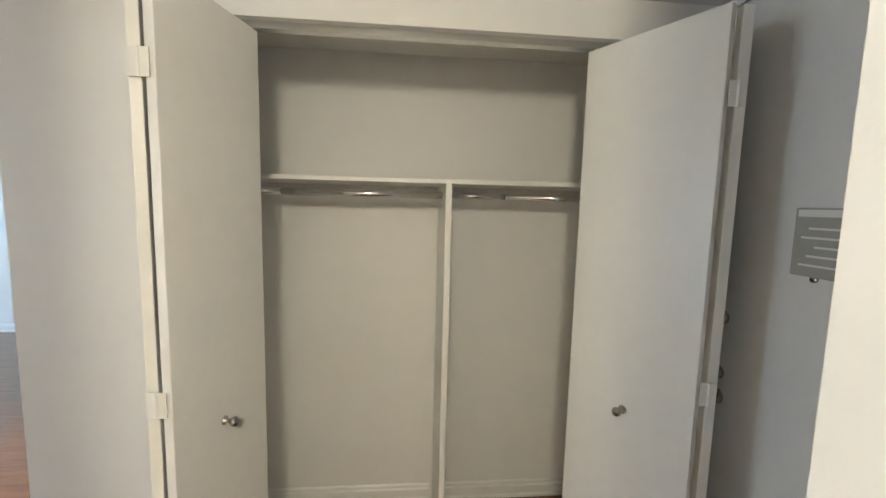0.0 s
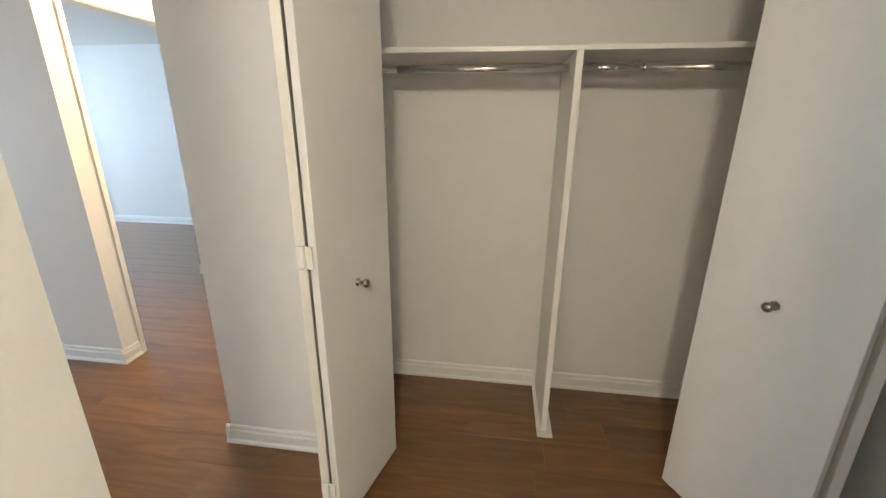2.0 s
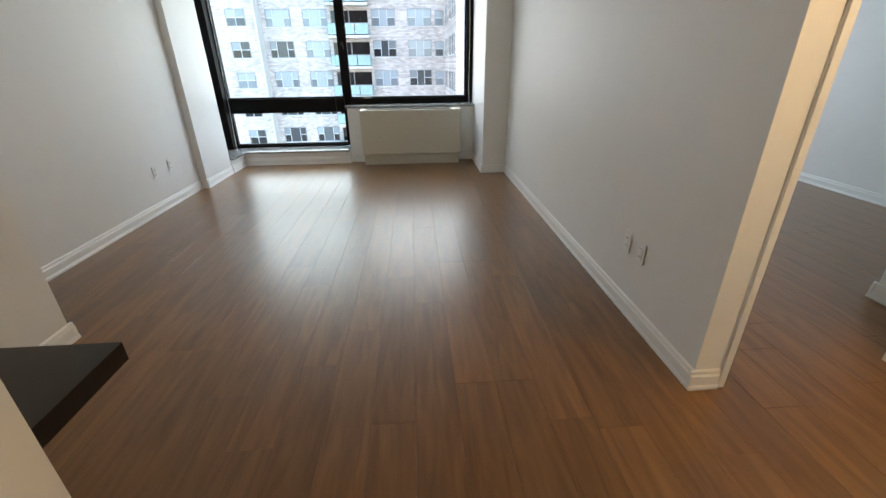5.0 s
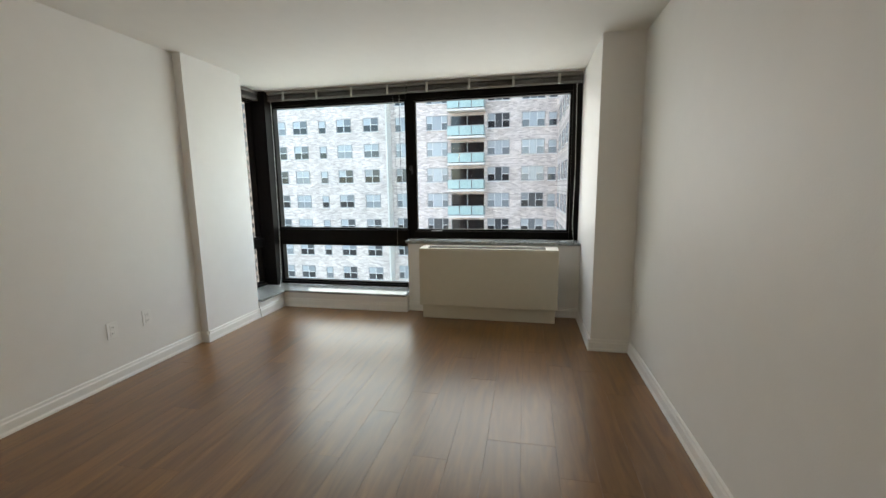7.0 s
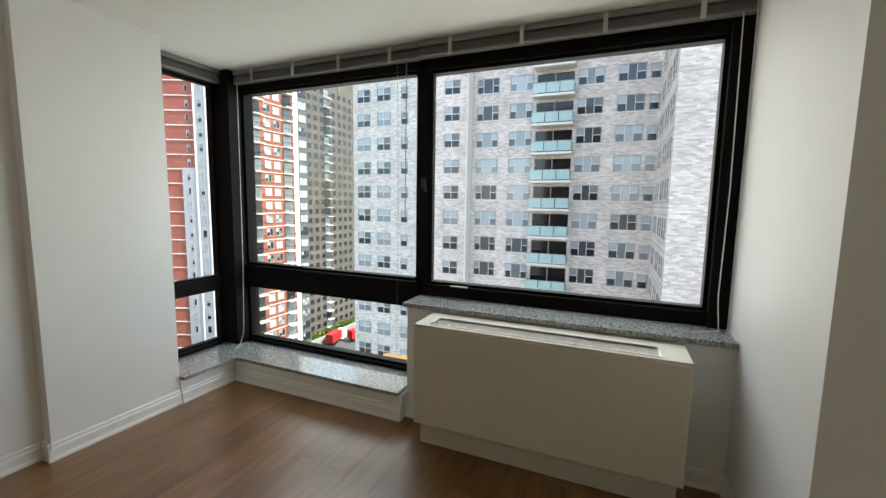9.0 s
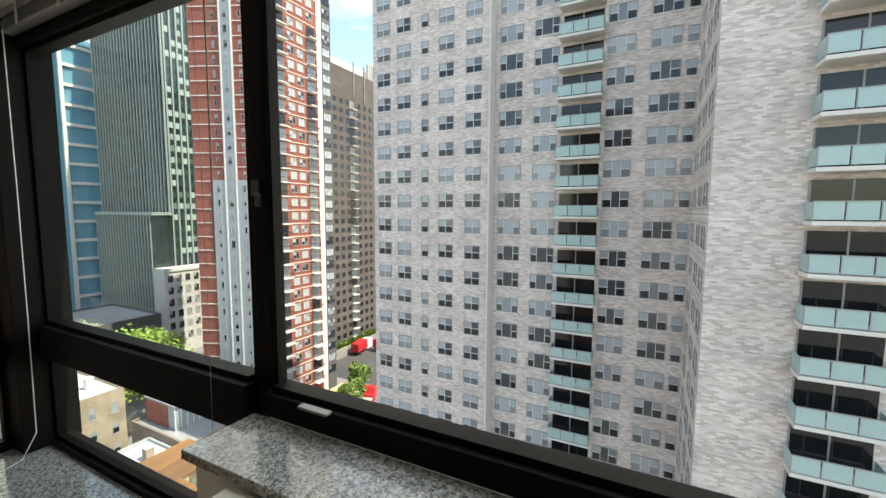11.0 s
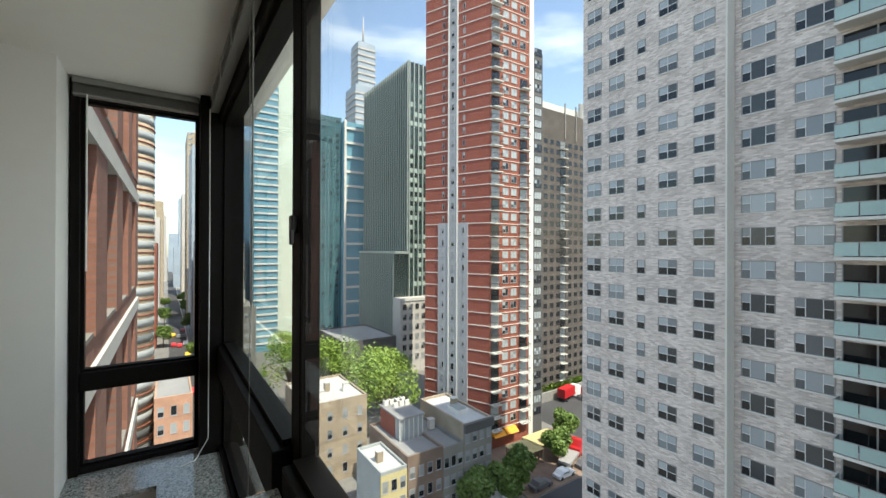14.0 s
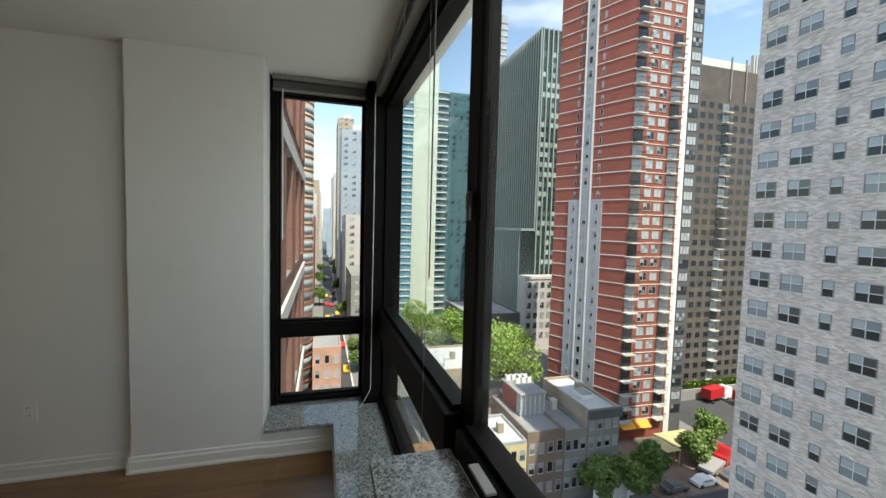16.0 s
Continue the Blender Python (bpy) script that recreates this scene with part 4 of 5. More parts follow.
child("core", solid_core, tw, face_pose(C0, U1, n1, (core_lo + core_hi) / 2, 0.0, GZ))
hi2 = Boxes().box((0, -1.25, 0), (0.24, 1.25, 115)).mesh("core_strip", [GRAYWALL])
child("core_strip", hi2, tw, face_pose(C0, U1, n1, 9.0, 0.03, GZ + 7))
edge = Boxes().box((0, -0.14, 0), (0.36, 0.14, 115)).mesh("core_edge", [BANDW])
child("core_edge", edge, tw, face_pose(C0, U1, n1, 7.9, 0.0, GZ + 8))
child("core_edge", edge, tw, face_pose(C0, U1, n1, 10.1, 0.0, GZ + 8))
tw_w = window_mesh("window", 0.85, 1.45, (1,), GRAYWALL, PANED, rail=False, sill=False)
slot = window_mesh("window", 0.55, 1.3, (1,), GRAYWALL, PANED, rail=False, sill=False)
tw_pair = window_mesh("window", 1.7, 1.5, (1, 1), ALU, PANEG, rail=False)
tbal = Boxes().box((0, -1.2, -0.2), (1.3, 1.2, 0.0), 0).box((0.0, -1.1, 0.0), (0.03, 1.1, 2.3), 2)
tbal.box((1.24, -1.2, 0.95), (1.30, 1.2, 1.02), 1).box((0.05, -1.2, 0.95), (1.24, -1.15, 1.02), 1).box((0.05, 1.15, 0.95), (1.24, 1.2, 1.02), 1)
for k in range(13):
    tbal.box((1.26, -1.18 + k * 0.192, 0), (1.28, -1.16 + k * 0.192, 0.95), 1)
tbal_me = tbal.mesh("balcony", [CONCRETE, RAILDARK, PANED])
gw = window_mesh("window", 2.3, 1.7, (1, 1, 1), RAILDARK, PANEG, rail=False, sill=False)
for k in range(0, 43):
    z = GZ + 4.2 + k * FH
    if z < 7.0:
        child("band", short_b, tw, face_pose(C0, U1, n1, 2.6, 0.0, z))
        child("band", short_a, tw, face_pose(C0, U1, n1, 14.75, 0.0, z))
        if z > GZ + 9:
            for s in (6.3, 11.6):
                child("window", slot, tw, face_pose(C0, U1, n1, s, 0.23, z + 0.7))
    else:
        child("band", half_b, tw, face_pose(C0, U1, n1, 3.8, 0.0, z))
        child("band", half_a, tw, face_pose(C0, U1, n1, 13.5, 0.0, z))
        for s in (6.3, 11.6):
            child("window", slot, tw, face_pose(C0, U1, n1, s, 0.0, z + 0.7))
    if z > GZ + 9:
        child("window", tw_w, tw, face_pose(C0, U1, n1, 9.0, 0.28, z + 0.6))
    child("band", band_side, tw, face_pose(C0, U2, n2, L2 / 2, 0.06, z - 0.1))
    child("balcony", tbal_me, tw, face_pose(C0, U2, n2, 1.45, 0.07, z))
    if z < 38:
        child("balcony", tbal_me, tw, face_pose(C0, U2, n2, 9.6, 0.07, z))
    else:
        child("window", tw_pair, tw, face_pose(C0, U2, n2, 9.3, 0.07, z + 0.8))
    for s in (4.3, 6.7):
        child("window", tw_pair, tw, face_pose(C0, U2, n2, s, 0.07, z + 0.8))
    if z < 46:
        child("window", gw, tw, face_pose(C0, U2, n2, L2 + 2.9, 0.04, z + 0.5))
for s in (0.9, 4.4):
    aw = Boxes()
    aw.v += [(0, -1.6, 1.0), (0, 1.6, 1.0), (1.5, 1.6, 0.0), (1.5, -1.6, 0.0), (0, -1.6, 0.0), (0, 1.6, 0.0)]
    aw.f += [(0, 3, 2, 1), (0, 4, 3), (1, 2, 5), (3, 4, 5, 2), (0, 1, 5, 4)]
    aw.m += [0] * 5
    child("awning", aw.mesh("awning", [mat("orange_awning", (0.75, 0.32, 0.03), 0.7)]), tw, face_pose(C0, U2, n2, s + 1.2, 0.08, GZ + 3.0))

# dark brown tower with balconies behind
db = building("brown_tower", (-105, -62, GZ), "dark brown brick apartment tower with stacked balconies", "tower")
bx0, bx1, by = -128.0, -96.0, -82.0
solid("wall", (bx0, by - 20, GZ), (bx1, by, 44), DARKBRICK, db)
solid("roof_house", (bx0 + 2, by - 14, 44.001), (bx1 - 5, by - 4, 48), CONCRETE, db)
for i in range(9):
    solid("roof_fin", (bx0 + 1 + i * 0.9, by - 3, 44.001), (bx0 + 1.35 + i * 0.9, by - 2, 50), CONCRETE, db)
for x in (-109.0, -114.2):
    solid("pilaster", (x - 0.18, by, 36), (x + 0.18, by + 0.3, 47), GREYP, db)
dwm = window_mesh("window", 1.6, 1.5, (1, 1), DARKG, PANEK, rail=False, sill=False)
for k in range(27):
    z = GZ + 3 + k * FH
    for x in [bx1 - 1.6 - 2.8 * j for j in range(11)]:
        child("window", dwm, db, pose(x, by, z, 0, 0, 90))
    child("balcony", tbal_me, db, pose(-108.2, by, z - 0.8, 0, 0, 90))

# ribbed dark green office slab
rb = building("office_slab", (-95, -150, GZ), "dark green office slab with close vertical ribs", "office building")
solid("wall", (-120, -170, GZ), (-80, -129.7, 71), RIBD, rb)
ribs = Boxes()
for k in range(23):
    y = -169.6 + k * 1.8
    ribs.box((-80, y, GZ + 2), (-79.6, y + 0.5, 71.3))
for k in range(12):
    x = -80.2 - k * 1.9
    ribs.box((x - 0.45, -129.7, GZ + 2), (x, -129.2, 71.3))
office_pane = Boxes().box((0.0, -0.62, 0.0), (0.06, 0.62, 1.7)).mesh("window", [OFFICEG])
for k in range(22):
    for q in range(11):
        child("window", office_pane, rb, pose(-81.6 - q * 1.9, -129.7, -12 + k * 3.5, 0, 0, 90))
tagged(under(new("ribs", ribs.mesh("ribs", [RIBS])), rb), kind="stuff")
solid("podium", (-79.2, -160, GZ), (-74, -128, 0), RIBD, rb)
pr = Boxes()
for k in range(20):
    pr.box((-74, -159.8 + k * 1.6, GZ), (-73.6, -159.3 + k * 1.6, 0.4))
pr.box((-79.2, -160, 0.001), (-73.4, -127.6, 0.9))
tagged(under(new("podium_ribs", pr.mesh("podium_ribs", [RIBS])), rb), kind="stuff")

po = building("office_house", (-80, -127, GZ), "pale stone office house with square windows", "office building")
solid("wall", (-92, -127.5, GZ), (-73.0, -122.0, -15.5), HAZE, po)
solid("cornice", (-92, -121.999, -16.3), (-72.8, -121.7, -15.3), CONCRETE, po)
po_w = window_mesh("window", 1.5, 2.0, (1, 1), GREYP, PANED, rail=False)
for k in range(6):
    for q in range(7):
        child("window", po_w, po, pose(-74.6 - q * 2.5, -122.0, -19.4 - k * 3.5, 0, 0, 90))

# glass towers
gt = building("glass_tower", (-56, -190, GZ), "blue glass tower with a pale blank wall strip", "tower")
solid("wall", (-73, -210, GZ), (-56.6, -180, 62), PANET, gt)
solid("wall", (-56.6, -210, GZ), (-45.4, -179.4, 100), mat("pale_green_panel", (0.62, 0.68, 0.58), 0.6, vary=0.04), gt)
solid("wall", (-45.4, -210, GZ), (-36, -180, 92), PANEB, gt)
gl = Boxes()
for k in range(44):
    z = GZ + 3 + k * 3.0
    if z < 62:
        gl.box((-61.5, -180, z), (-56.6, -179.2, z + 0.5))
    gl.box((-45.4, -180, z), (-36, -179.6, z + 0.7))
tagged(under(new("floor_bands", gl.mesh("floor_bands", [BANDW])), gt), kind="stuff")
gpane = window_mesh("window", 1.8, 2.0, (1, 1), HAZEB, PANET, rail=False, sill=False)
for k in range(0, 33):
    for j in range(5):
        child("window", gpane, gt, pose(-71 + j * 3.1, -179.95, GZ + 4 + k * 3.0, 0, 0, 90))
g2 = building("glass_tower", (-75, -170, GZ), "blue glass tower with white bands", "tower")
solid("wall", (-85, -205, GZ), (-73.1, -177, 60), PANEB, g2)
g2b = Boxes()
for k in range(15):
    g2b.box((-85, -177, GZ + 5 + k * 6.6), (-73.1, -176.3, GZ + 6 + k * 6.6))
for x in (-85, -74.1):
    g2b.box((x, -177, GZ), (x + 1.0, -176.2, 60.5))
tagged(under(new("white_bands", g2b.mesh("white_bands", [BANDW])), g2), kind="stuff")

# slender spire far away
sp = building("spire_tower", (-244, -560, GZ), "slender pale tower with a spire in the distance", "tower")
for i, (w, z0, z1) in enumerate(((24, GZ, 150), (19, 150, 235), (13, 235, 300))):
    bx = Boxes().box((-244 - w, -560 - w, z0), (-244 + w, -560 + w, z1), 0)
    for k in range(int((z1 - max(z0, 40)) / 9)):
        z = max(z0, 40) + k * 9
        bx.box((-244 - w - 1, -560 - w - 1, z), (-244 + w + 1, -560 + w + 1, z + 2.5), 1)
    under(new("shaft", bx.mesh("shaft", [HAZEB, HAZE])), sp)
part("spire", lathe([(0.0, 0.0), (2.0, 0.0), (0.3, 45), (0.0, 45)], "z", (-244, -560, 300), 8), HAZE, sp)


# ---- low houses along the side street ----
def row_house(label, x0, x1, y0, y1, z1, m_front, m_side, m_roof, cols, floors, cornice=None):
    h = building("row_house", ((x0 + x1) / 2, y1, GZ), label, "house")
    solid("wall", (x0, y0, GZ), (x1, y1 - 0.25, z1), m_side, h)
    solid("front_wall", (x0, y1 - 0.25, GZ), (x1, y1, z1), m_front, h)
    solid("roof", (x0 + 0.3, y0 + 0.3, z1), (x1 - 0.3, y1 - 0.3, z1 + 0.06), m_roof, h)
    par = Boxes().box((x0, y0, z1), (x1, y0 + 0.3, z1 + 0.5)).box((x0, y1 - 0.3, z1), (x1, y1, z1 + 0.5))
    par.box((x0, y0 + 0.3, z1), (x0 + 0.3, y1 - 0.3, z1 + 0.5)).box((x1 - 0.3, y0 + 0.3, z1), (x1, y1 - 0.3, z1 + 0.5))
    under(new("parapet", par.mesh("parapet", [m_side])), h)
    if cornice:
        solid("cornice", (x0 - 0.1, y1, z1 - 0.9), (x1 + 0.1, y1 + 0.55, z1 + 0.52), cornice, h)
    me = window_mesh("window", 0.95, 1.7, (1,), GRAYWALL, PANED, rail=False)
    fh = (z1 - GZ - 1.2) / floors
    for f in range(floors):
        for c in range(cols):
            child("window", me, h, pose(x0 + (c + 0.5) * (x1 - x0) / cols, y1, GZ + 1.4 + f * fh, 0, 0, 90))
    return h


row_house("low house with a yellow front and white roof", -36.7, -32.4, -61, -52, -31.3, YELLOWP, BLUEP, ROOFW, 3, 3)
row_house("brown brick house with a terrace roof", -43.2, -36.8, -66, -52, -30.2, BROWNP, BROWNP, ROOFG, 4, 3)
row_house("grey masonry house beside its taller neighbour", -47.3, -43.3, -66, -52, -30.6, GREYP, GREYP, ROOFG, 3, 3)
row_house("grey house with a dark cornice and white roof", -53.4, -47.4, -66, -52, -27.8, GREYP, TANBRICK, ROOFW, 4, 4, DARKG)
row_house("tan brick house with a cluttered white roof", -38.5, -27.0, -86, -71, -26.6, TANBRICK, TANBRICK, ROOFW, 4, 4)
row_house("dark low building behind the trees", -62, -46, -126, -104, -24, DARKG, DARKG, ROOFG, 4, 4)
ph = building("roof_house", (-41, -60, -30.1), "red brick roof house with a glazed front", "roof house")
solid("wall", (-43.0, -65, -30.13), (-38.5, -59.6, -26.6), REDBRICK_X, ph)
solid("roof", (-43.2, -65.2, -26.599), (-38.3, -57.6, -26.3), ROOFG, ph)
solid("glazing", (-42.9, -59.6, -30.13), (-38.6, -57.9, -26.6), PANEG, ph)
for i in range(6):
    solid("glazing_bar", (-43.0 + i * 0.88, -57.9, -30.13), (-42.9 + i * 0.88, -57.8, -26.6), BANDW, ph)
random.seed(5)
for i in range(7):
    u = building("roof_unit", (-42.4 + (i % 4) * 1.1, -64.2 + (i // 4) * 1.6, -26.3), "pale metal ventilation unit on the roof", "roof unit")
    u["group"] = "roof units"
    x, y = -42.4 + (i % 4) * 1.1, -64.2 + (i // 4) * 1.6
    solid("casing", (x - 0.4, y - 0.4, -26.29), (x + 0.4, y + 0.4, -25.6 + 0.3 * random.random()), BANDW, u, 0.03)
    part("fan", lathe([(0.0, 0.0), (0.25, 0.0), (0.25, 0.12), (0.0, 0.12)], "z", (x, y, -25.3), 12), RAILDARK, u)
for i, (x, y, z) in enumerate(((-36, -76, -26.5), (-33, -78, -26.5), (-30.5, -74, -26.5), (-51, -60, -27.7), (-46, -60, -30.5), (-34, -56, -31.2))):
    c = building("chimney", (x, y, z), "small brick chimney on a flat roof", "chimney")
    solid("stack", (x - 0.5, y - 0.5, z - 0.02), (x + 0.5, y + 0.5, z + 1.6), TANBRICK if i % 2 else BANDW, c, 0.04)
    solid("cap", (x - 0.6, y - 0.6, z + 1.6), (x + 0.6, y + 0.6, z + 1.75), CONCRETE, c)
sk = building("skylight", (-50.2, -57.5, -27.7), "sloping skylight on the white roof", "skylight")
solid("curb", (-51.4, -59.4, -27.73), (-49.2, -56.2, -26.9), BANDW, sk, 0.05)
solid("glazing", (-51.3, -59.3, -26.9), (-49.3, -56.3, -26.8), PANED, sk)

# ---- trees ----
LEAF = mat("leaf_green", (0.26, 0.37, 0.06), 0.6, vary=0.3, scale=0.5, second=(0.12, 0.21, 0.035))
# darker copy of the leaf green, with street shade put into its colour
LEAF_SHADED = mat("shaded_leaf_green", (0.15, 0.23, 0.045), 0.6, vary=0.3, scale=0.5, second=(0.06, 0.11, 0.022))
BARK = mat("bark", (0.09, 0.07, 0.05), 0.9, vary=0.2, scale=2)


def tree(x, y, top, spread, seed, label="leafy green street tree"):
    """A tapered trunk with limbs, and a crown of many small leaf clumps."""
    rng = random.Random(seed)
    t = building("tree", (x, y, GZ), label, "tree")
    h = top - GZ
    bm = bmesh.new()

    def limb(p, q, r0, r1):
        d = q - p
        mtx = Matrix.Translation((p + q) / 2) @ d.to_track_quat("Z", "Y").to_matrix().to_4x4()
        bmesh.ops.create_cone(bm, segments=7, radius1=r0, radius2=r1, depth=d.length, matrix=mtx)

    base = Vector((x, y, GZ))
    fork = base + Vector((0, 0, h * 0.35))
    limb(base, fork, h * 0.022, h * 0.016)
    blobs = []
    for i in range(9):
        a, e = i * 2.4 + rng.random(), rng.uniform(0.25, 1.0)
        q = fork + Vector((math.cos(a) * spread * 0.62 * (1.1 - e * 0.6), math.sin(a) * spread * 0.62 * (1.1 - e * 0.6), h * 0.5 * e))
        limb(fork, q, h * 0.010, h * 0.003)
        blobs.append((q, spread * rng.uniform(0.30, 0.46)))
    part("trunk", bm, BARK, t)
    v, f = [], []
    for q, r in blobs:
        for _ in range(520):
            d = Vector((rng.gauss(0, 1), rng.gauss(0, 1), rng.gauss(0, 0.8))).normalized() * r * rng.uniform(0.55, 1.08)
            p = q + d
            s = rng.uniform(0.16, 0.36)
            a = Vector((rng.gauss(0, 1), rng.gauss(0, 1), rng.gauss(0, 0.5))).normalized()
            b = a.cross(Vector((rng.gauss(0, 1), rng.gauss(0, 1), rng.gauss(0, 1)))).normalized()
            k = len(v)
            v += [tuple(p + a * s), tuple(p + b * s * 0.7), tuple(p - a * s), tuple(p - b * s * 0.7)]
            f.append((k, k + 1, k + 2, k + 3))
    me = bpy.data.meshes.new("crown")
    me.from_pydata(v, [], f)
    # small street trees take the green with shade painted in
    me.materials.append(LEAF if spread > 5 else LEAF_SHADED)
    tagged(under(new("crown", me), t), "dense green leaves", kind="stuff")
    return t


tree(-46, -80, -19.5, 9.5, 1, "broad green tree behind the low houses")
tree(-40, -96, -18.5, 9.0, 2, "broad green tree behind the low houses")
tree(-33, -108, -18.0, 8.0, 12, "broad green tree behind the low houses")
tree(-53, -90, -22, 7.0, 3, "broad green tree behind the low houses")
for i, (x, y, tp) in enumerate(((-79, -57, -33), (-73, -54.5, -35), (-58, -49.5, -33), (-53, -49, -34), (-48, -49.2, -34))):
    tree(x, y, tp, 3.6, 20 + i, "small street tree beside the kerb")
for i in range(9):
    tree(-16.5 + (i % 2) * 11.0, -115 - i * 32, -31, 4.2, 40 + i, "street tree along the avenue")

# hedge and wall along the highway
hv, hf = [], []
rng = random.Random(9)
for _ in range(5000):
    p = Vector((rng.uniform(-150, -96), rng.uniform(-80, -77), GZ + rng.uniform(0.2, 3.4)))
    a = Vector((rng.gauss(0, 1), rng.gauss(0, 1), rng.gauss(0, 1))).normalized() * 0.4
    b = a.orthogonal() * 0.8
    k = len(hv)
    hv += [tuple(p + a), tuple(p + b), tuple(p - a), tuple(p - b)]
    hf.append((k, k + 1, k + 2, k + 3))
hme = bpy.data.meshes.new("hedge")
hme.from_pydata(hv, [], hf)
hme.materials.append(LEAF)
tagged(new("hedge", hme), "green hedge along the highway", "hedge", "", "stuff")
structure(solid("wall_highway", (-150, -77, GZ), (-90, -76.4, GZ + 2.6), GREYP), "pale concrete wall along the highway", "wall")

# timber canopies beside the street
for x, y, w, d in ((-72.5, -57.5, 8, 5), (-66, -56.5, 6, 5)):
    cn = building("canopy", (x, y, GZ), "low wooden street canopy with a slatted roof", "canopy")
    for dx in (-w / 2 + 0.2, w / 2 - 0.2):
        for dy in (-d / 2 + 0.2, d / 2 - 0.2):
            solid("post", (x + dx - 0.1, y + dy - 0.1, GZ), (x + dx + 0.1, y + dy + 0.1, GZ + 3), TANBRICK, cn)
    for k in range(12):
        solid("slat", (x - w / 2, y - d / 2 + k * d / 12, GZ + 3), (x + w / 2, y - d / 2 + k * d / 12 + 0.3, GZ + 3.12), YELLOWP, cn)


# ---- vehicles ----
def vehicle(name, label, x, y, yaw, paint, length, height, cab=0.0, box=None):
    v = building(name, (x, y, GZ), label, "truck" if cab else "car")
    m = pose(x, y, GZ + 0.006, 0, 0, yaw)
    hw = 1.2 if cab else 0.9
    prof = [(0, 0.45), (0, height * 0.95), (length * 0.16, height), (length * 0.16 + 0.1, height), (length * 0.24, height * 0.62), (length * 0.30, height * 0.55), (length * 0.33, 0.45)] if cab else \
        [(0, 0.35), (0, 0.85), (length * 0.12, 0.92), (length * 0.26, height), (length * 0.62, height), (length * 0.76, 0.95), (length, 0.8), (length, 0.35)]
    bm = bmesh.new()
    a = [bm.verts.new((px, -hw, pz)) for px, pz in prof]
    b = [bm.verts.new((px, hw, pz)) for px, pz in prof]
    bm.faces.new(a)
    bm.faces.new(b[::-1])
    for i in range(len(prof)):
        j = (i + 1) % len(prof)
        bm.faces.new((a[i], b[i], b[j], a[j]))
    bmesh.ops.recalc_face_normals(bm, faces=bm.faces[:])
    if cab:
        for q in bm.verts:
            q.co.x = length * 0.33 - q.co.x + length * 0.67
    bm.transform(m)
    part("body", bm, paint, v)
    if cab:
        bm = bmesh.new()
        bmesh.ops.create_cube(bm, size=1)
        for q in bm.verts:
            q.co = Vector((length * (0.32 + q.co.x * 0.64), q.co.y * 2.4, (1.2 if box is None else 2.4) + q.co.z * (0.5 if box is None else 2.4)))
        bm.transform(m)
        part("load_bed" if box is None else "box", bm, box or ALU, v)
    for k in (0.16, 0.82):
        for s in (-1, 1):
            bm = lathe([(0.0, -0.12), (0.36, -0.12), (0.36, 0.12), (0.0, 0.12)], "y", (length * k, s * (hw - 0.1), 0.36), 12)
            bm.transform(m)
            part("wheel", bm, RAILDARK, v)
    if not cab:
        bm = bmesh.new()
        bmesh.ops.create_cube(bm, size=1)
        for q in bm.verts:
            q.co = Vector((length * (0.44 + q.co.x * 0.40), q.co.y * (2 * hw + 0.02), height * 0.82 + q.co.z * height * 0.18))
        bm.transform(m)
        part("window_band", bm, PANED, v)
    return v


REDP = mat("red_vehicle_paint", (0.45, 0.02, 0.025), 0.3, vary=0.05)
WHITEP = mat("white_vehicle_paint", (0.75, 0.75, 0.75), 0.3, vary=0.03)
YELLP = mat("yellow_cab_paint", (0.7, 0.42, 0.03), 0.3, vary=0.03)
GREYV = mat("grey_vehicle_paint", (0.12, 0.12, 0.13), 0.3, vary=0.05)
vehicle("truck", "red flatbed truck parked in the side street", -70.5, -50.5, 200, REDP, 9, 3.0, 1.0)
vehicle("truck", "white box truck with a red load on the highway", -98, -74, 190, WHITEP, 9, 3.2, 1.0, REDP)
vehicle("truck", "red truck on the highway", -104, -71, 165, REDP, 9, 3.0, 1.0, REDP)
vehicle("truck", "white delivery truck parked in the side street", -47, -47.8, 200, WHITEP, 8, 3.2, 1.0, WHITEP)
rng = random.Random(3)
for i in range(22):
    vehicle("car", "car standing in traffic on the avenue", -13.6 + (i % 3) * 2.2, -95 - (i // 3) * 22 - rng.random() * 12, 90, rng.choice((YELLP, GREYV, WHITEP, REDP, GREYV)), 4.5, 1.45)
for i in range(5):
    vehicle("car", "car parked along the side street", -60 - i * 6.4, -48.9, 180, (GREYV, WHITEP, GREYV, REDP, GREYV)[i], 4.5, 1.45)

# ---- along the avenue, seen through the side window ----
ow = building("facade", (-6.0, -6, GZ), "brown brick facade of the same building with concrete bands", "facade")
solid("wall", (-5.86, -12.2, GZ), (3.0, -1.96, 20), OWNBRICK, ow)
facade_window = Boxes().box((0.0, -0.60, 0.0), (0.02, 0.60, 2.16), 1)
for y0, y1, z0, z1 in ((-0.66, -0.60, 0, 2.16), (0.60, 0.66, 0, 2.16), (-0.02, 0.02, 0.06, 2.10), (-0.60, 0.60, 0, 0.06), (-0.60, 0.60, 2.10, 2.16)):
    facade_window.box((0.021 if y0 == -0.02 else 0.0, y0, z0), (0.07, y1, z1), 0)
facade_window = facade_window.mesh("window", [BRONZE, PANED])
facade_sill = Boxes().box((0.0, -0.62, 0.0), (0.165, 0.62, 0.05)).mesh("sill", [GREYP])
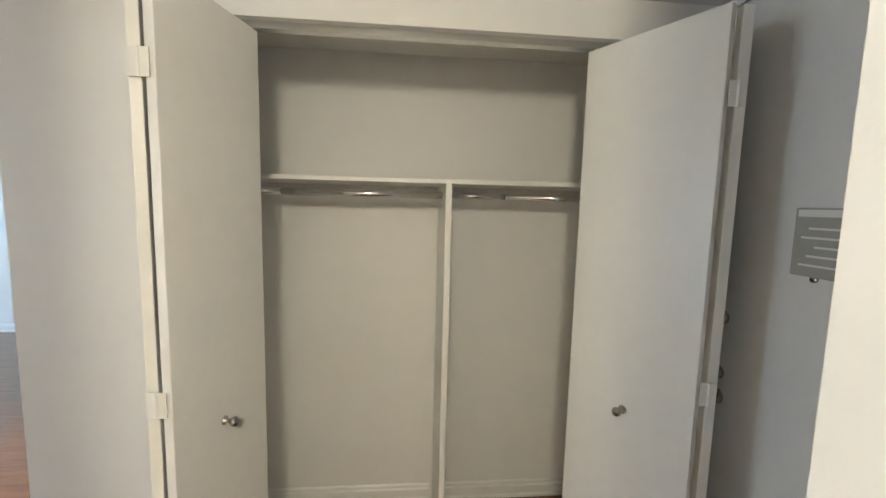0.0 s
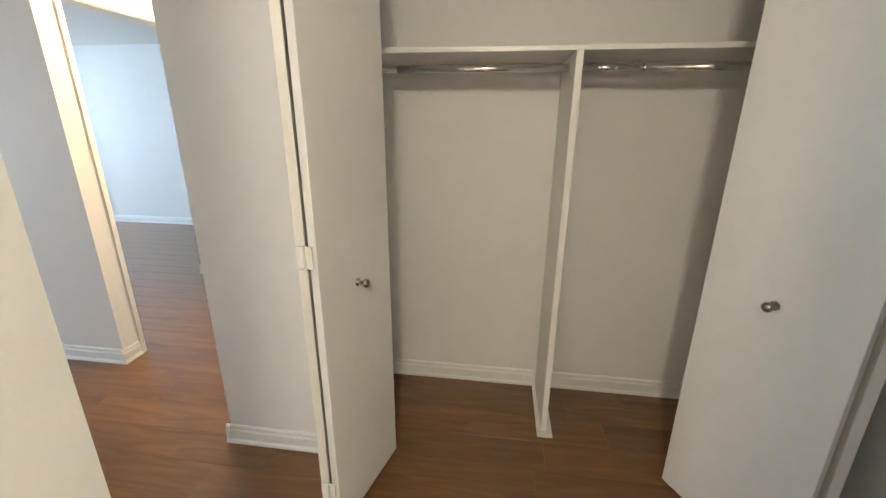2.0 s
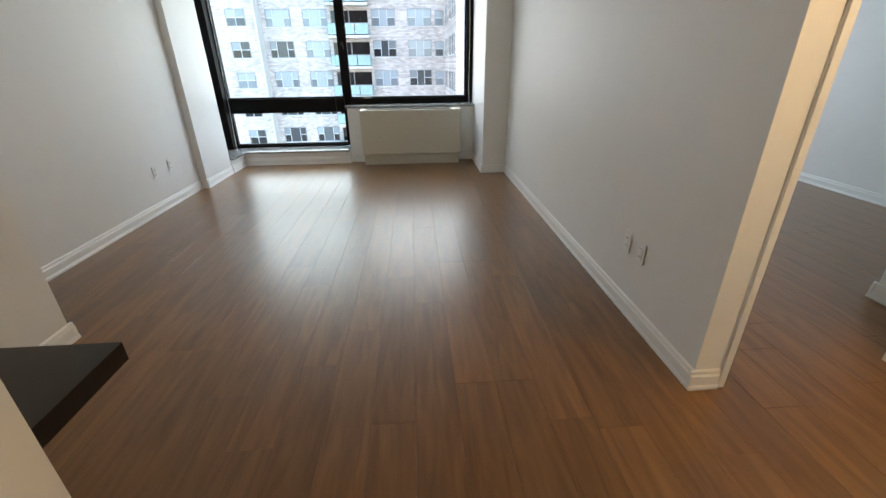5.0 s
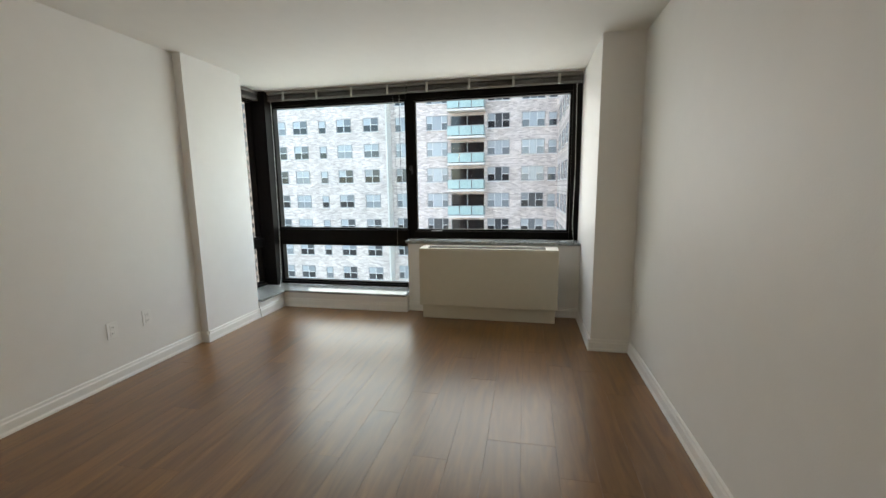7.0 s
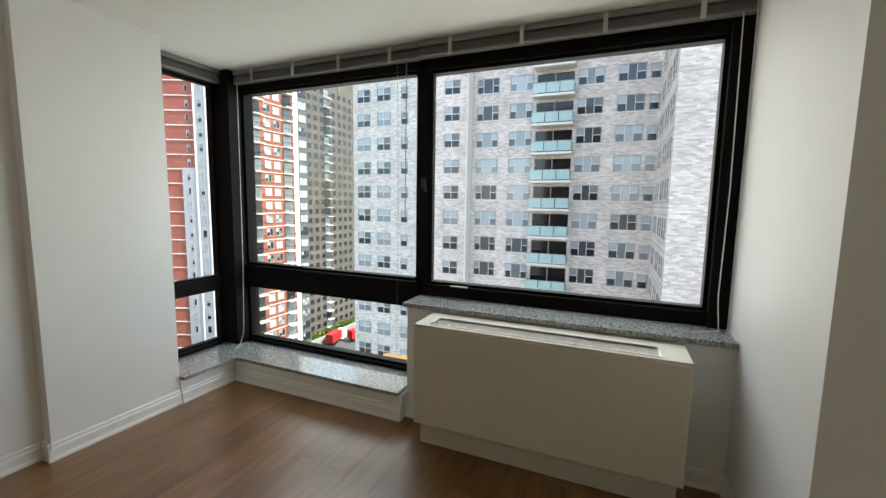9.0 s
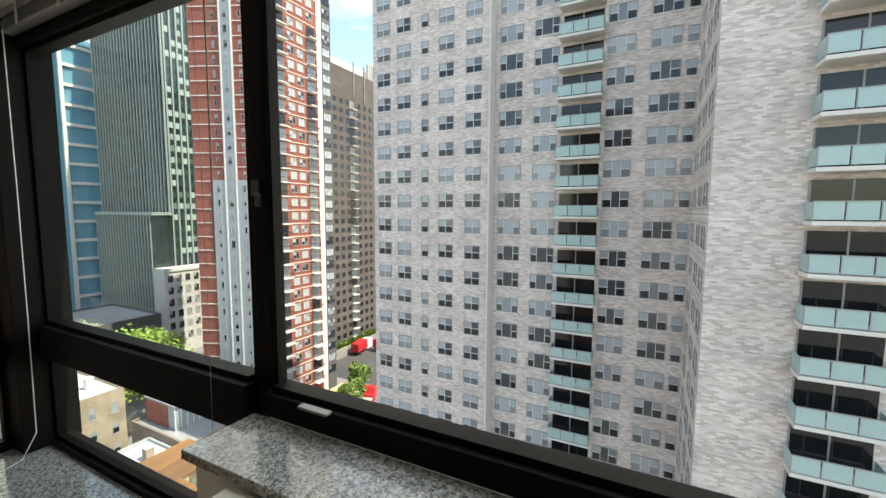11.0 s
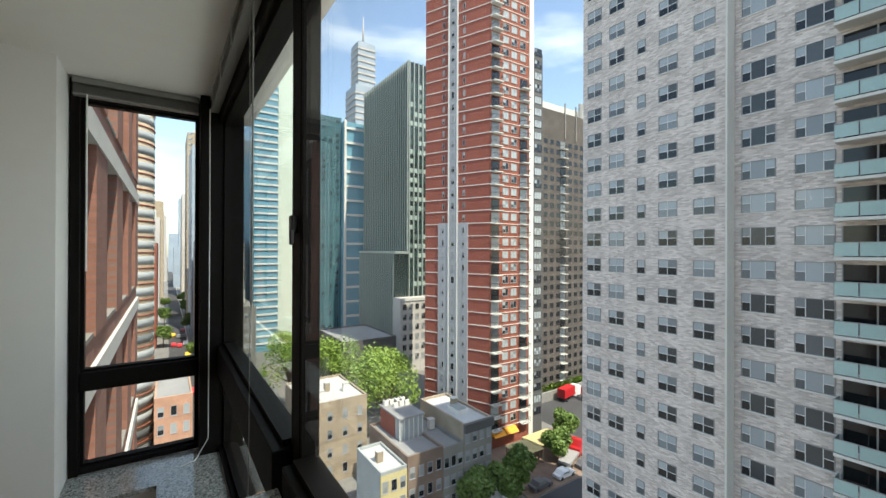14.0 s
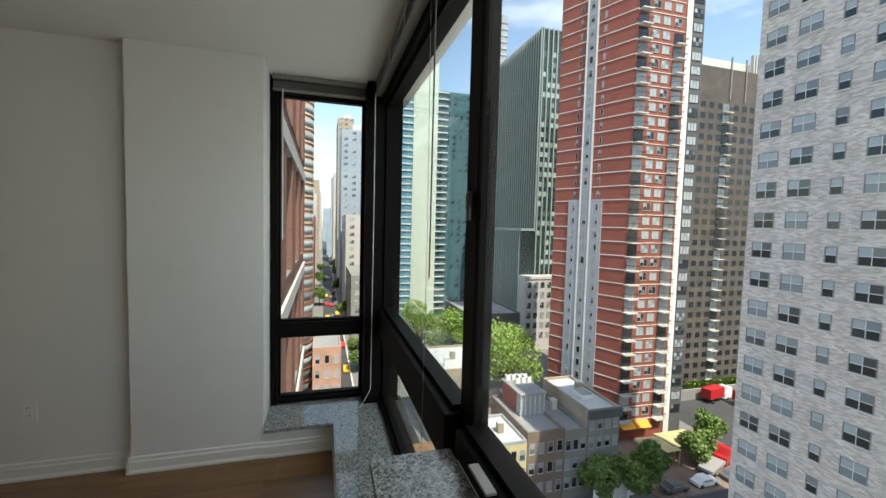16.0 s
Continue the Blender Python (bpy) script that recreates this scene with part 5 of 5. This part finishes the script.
for k in range(-5, 6):
    z0 = k * 2.75 - 0.10
    solid("band", (-6.14, -12.25, z0), (-5.861, -1.97, z0 + 0.28), CONCRETE, ow)
    solid("spandrel", (-6.09, -12.2, z0 + 0.281), (-5.861, -1.97, z0 + 0.585), OWNBRICK, ow)
    for y in (-3.80, -6.10, -8.35, -10.57):
        w = child("window", facade_window, ow, pose(-5.861, y, z0 + 0.586, 0, 0, 180))
        child("sill", facade_sill, ow, pose(-5.94, y, z0 + 0.588, 0, 0, 180))
    for y in (-2.55, -4.95, -7.22, -9.46, -11.70):
        solid("pier", (-6.12, y - 0.5, z0 + 0.586), (-5.862, y + 0.5, z0 + 2.749), OWNBRICK, ow)

rd = building("round_building", (0.5, -90, GZ), "brick apartment house with a rounded corner", "apartment building")
part("wall", lathe([(0.0, GZ), (5.0, GZ), (5.0, 30), (0.0, 30)], "z", (0.2, -90, 0), 32), TANBRICK, rd)
for k in range(24):
    z = GZ + 4 + k * FH
    part("window_band", lathe([(4.98, z), (5.06, z), (5.06, z + 1.4), (4.98, z + 1.4)], "z", (0.2, -90, 0), 28), PANED, rd)
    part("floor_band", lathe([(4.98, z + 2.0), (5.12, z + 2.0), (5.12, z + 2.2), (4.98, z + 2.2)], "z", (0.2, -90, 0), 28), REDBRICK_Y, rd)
solid("wall", (0.3, -95, GZ), (12, -85.2, 30), TANBRICK, rd)

row_house("low orange brick house with a grey roof", -10.6, -5.0, -97, -83, -24.5, ORANGEB, ORANGEB, ROOFG, 3, 5)
rng = random.Random(11)
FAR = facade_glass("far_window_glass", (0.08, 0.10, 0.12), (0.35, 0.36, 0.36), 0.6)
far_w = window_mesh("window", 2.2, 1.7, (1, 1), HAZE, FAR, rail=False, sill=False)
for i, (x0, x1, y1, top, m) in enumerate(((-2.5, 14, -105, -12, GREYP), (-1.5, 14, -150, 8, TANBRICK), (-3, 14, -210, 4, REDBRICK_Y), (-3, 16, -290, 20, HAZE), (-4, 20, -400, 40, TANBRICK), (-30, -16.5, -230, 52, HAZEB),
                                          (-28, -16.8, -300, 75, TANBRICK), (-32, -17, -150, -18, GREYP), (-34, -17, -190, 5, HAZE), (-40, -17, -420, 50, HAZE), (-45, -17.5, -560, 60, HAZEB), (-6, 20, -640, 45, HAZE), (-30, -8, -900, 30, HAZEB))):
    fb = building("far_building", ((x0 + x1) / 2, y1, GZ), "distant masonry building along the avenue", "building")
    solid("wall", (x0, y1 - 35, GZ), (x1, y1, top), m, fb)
    solid("roof_house", (x0 + 2, y1 - 20, top + 0.001), (x0 + 7, y1 - 10, top + 5), CONCRETE, fb)
    if y1 > -320:
        for k in range(int((top - GZ) / 3.4)):
            for j in range(3):
                child("window", far_w, fb, pose(x0 + (j + 0.5) * (x1 - x0) / 3, y1, GZ + 2 + k * 3.4, 0, 0, 90))
            if x1 < -10:
                for j in range(4):
                    child("window", far_w, fb, pose(x1, y1 - 3 - j * 5, GZ + 2 + k * 3.4))
for i in range(26):
    x, y = rng.uniform(-330, 300), rng.uniform(-900, -330)
    if -30 < x < 22:
        continue
    fb = building("far_building", (x, y, GZ), "distant city block in the haze", "building")
    top = rng.uniform(-10, 60)
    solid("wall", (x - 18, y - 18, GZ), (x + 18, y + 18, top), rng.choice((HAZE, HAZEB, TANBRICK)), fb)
    solid("roof_house", (x - 6, y - 6, top + 0.001), (x + 6, y + 6, top + 5), CONCRETE, fb)


# ---- kitchen tiles beside the doorway ----
ke = bpy.data.objects["wall_kitchen_east"]
TW, THT = 0.20, 0.075
tile_me = Boxes().box((0.001, 0, 0.001), (TW - 0.003, 0.008, THT - 0.003)).mesh("tile", [TILE])
for r in range(9):
    for c in range(4):
        ob = new("tile", tile_me)
        ob.matrix_world = pose(0.735 + c * TW, 0.5468, 0.86 + r * THT)
        bpy.context.view_layer.update() if r + c == 0 else None
        ob.parent = ke
structure(solid("trim", (0.722, 0.543, 0.85), (0.734, 0.5555, 1.55), ALU), "grey metal tile edging", "trim")

# ---- floor planks ----
fl = bpy.data.objects["floor"]
PW, PL = 0.178, 1.22


def plank_mesh(length, width):
    g = 0.0003
    b = Boxes()
    b.v += [(g, g, -0.016), (length - g, g, -0.016), (length - g, width - g, -0.016), (g, width - g, -0.016),
            (g, g, -0.0005), (length - g, g, -0.0005), (length - g, width - g, -0.0005), (g, width - g, -0.0005),
            (2.5 * g, 2.5 * g, 0), (length - 2.5 * g, 2.5 * g, 0), (length - 2.5 * g, width - 2.5 * g, 0), (2.5 * g, width - 2.5 * g, 0)]
    b.f += [(0, 1, 5, 4), (1, 2, 6, 5), (2, 3, 7, 6), (3, 0, 4, 7), (4, 5, 9, 8), (5, 6, 10, 9), (6, 7, 11, 10), (7, 4, 8, 11), (8, 9, 10, 11)]
    b.m += [0] * 9
    return b.mesh("plank", [WOOD])


whole = plank_mesh(PL, PW)
rng = random.Random(21)
rest = Boxes()
count = 0
rows = int((5.72 + 1.3) / PW) + 1
for r in range(rows):
    y = -1.30 + r * PW
    x = -6.80 - rng.random() * PL
    while x < 1.52:
        inside = -1.3 <= y <= 2.6
        if inside and count < 290 and x > -7.6:
            ob = new("plank", whole)
            ob.location = (x, y, 0)
            ob.parent = fl
            count += 1
        else:
            g = 0.001
            rest.box((x + g, y + g, -0.016), (x + PL - g, y + PW - g, 0))
        x += PL
tagged(under(new("planks", rest.mesh("planks", [WOOD])), fl), "brown oak planks", kind="stuff")
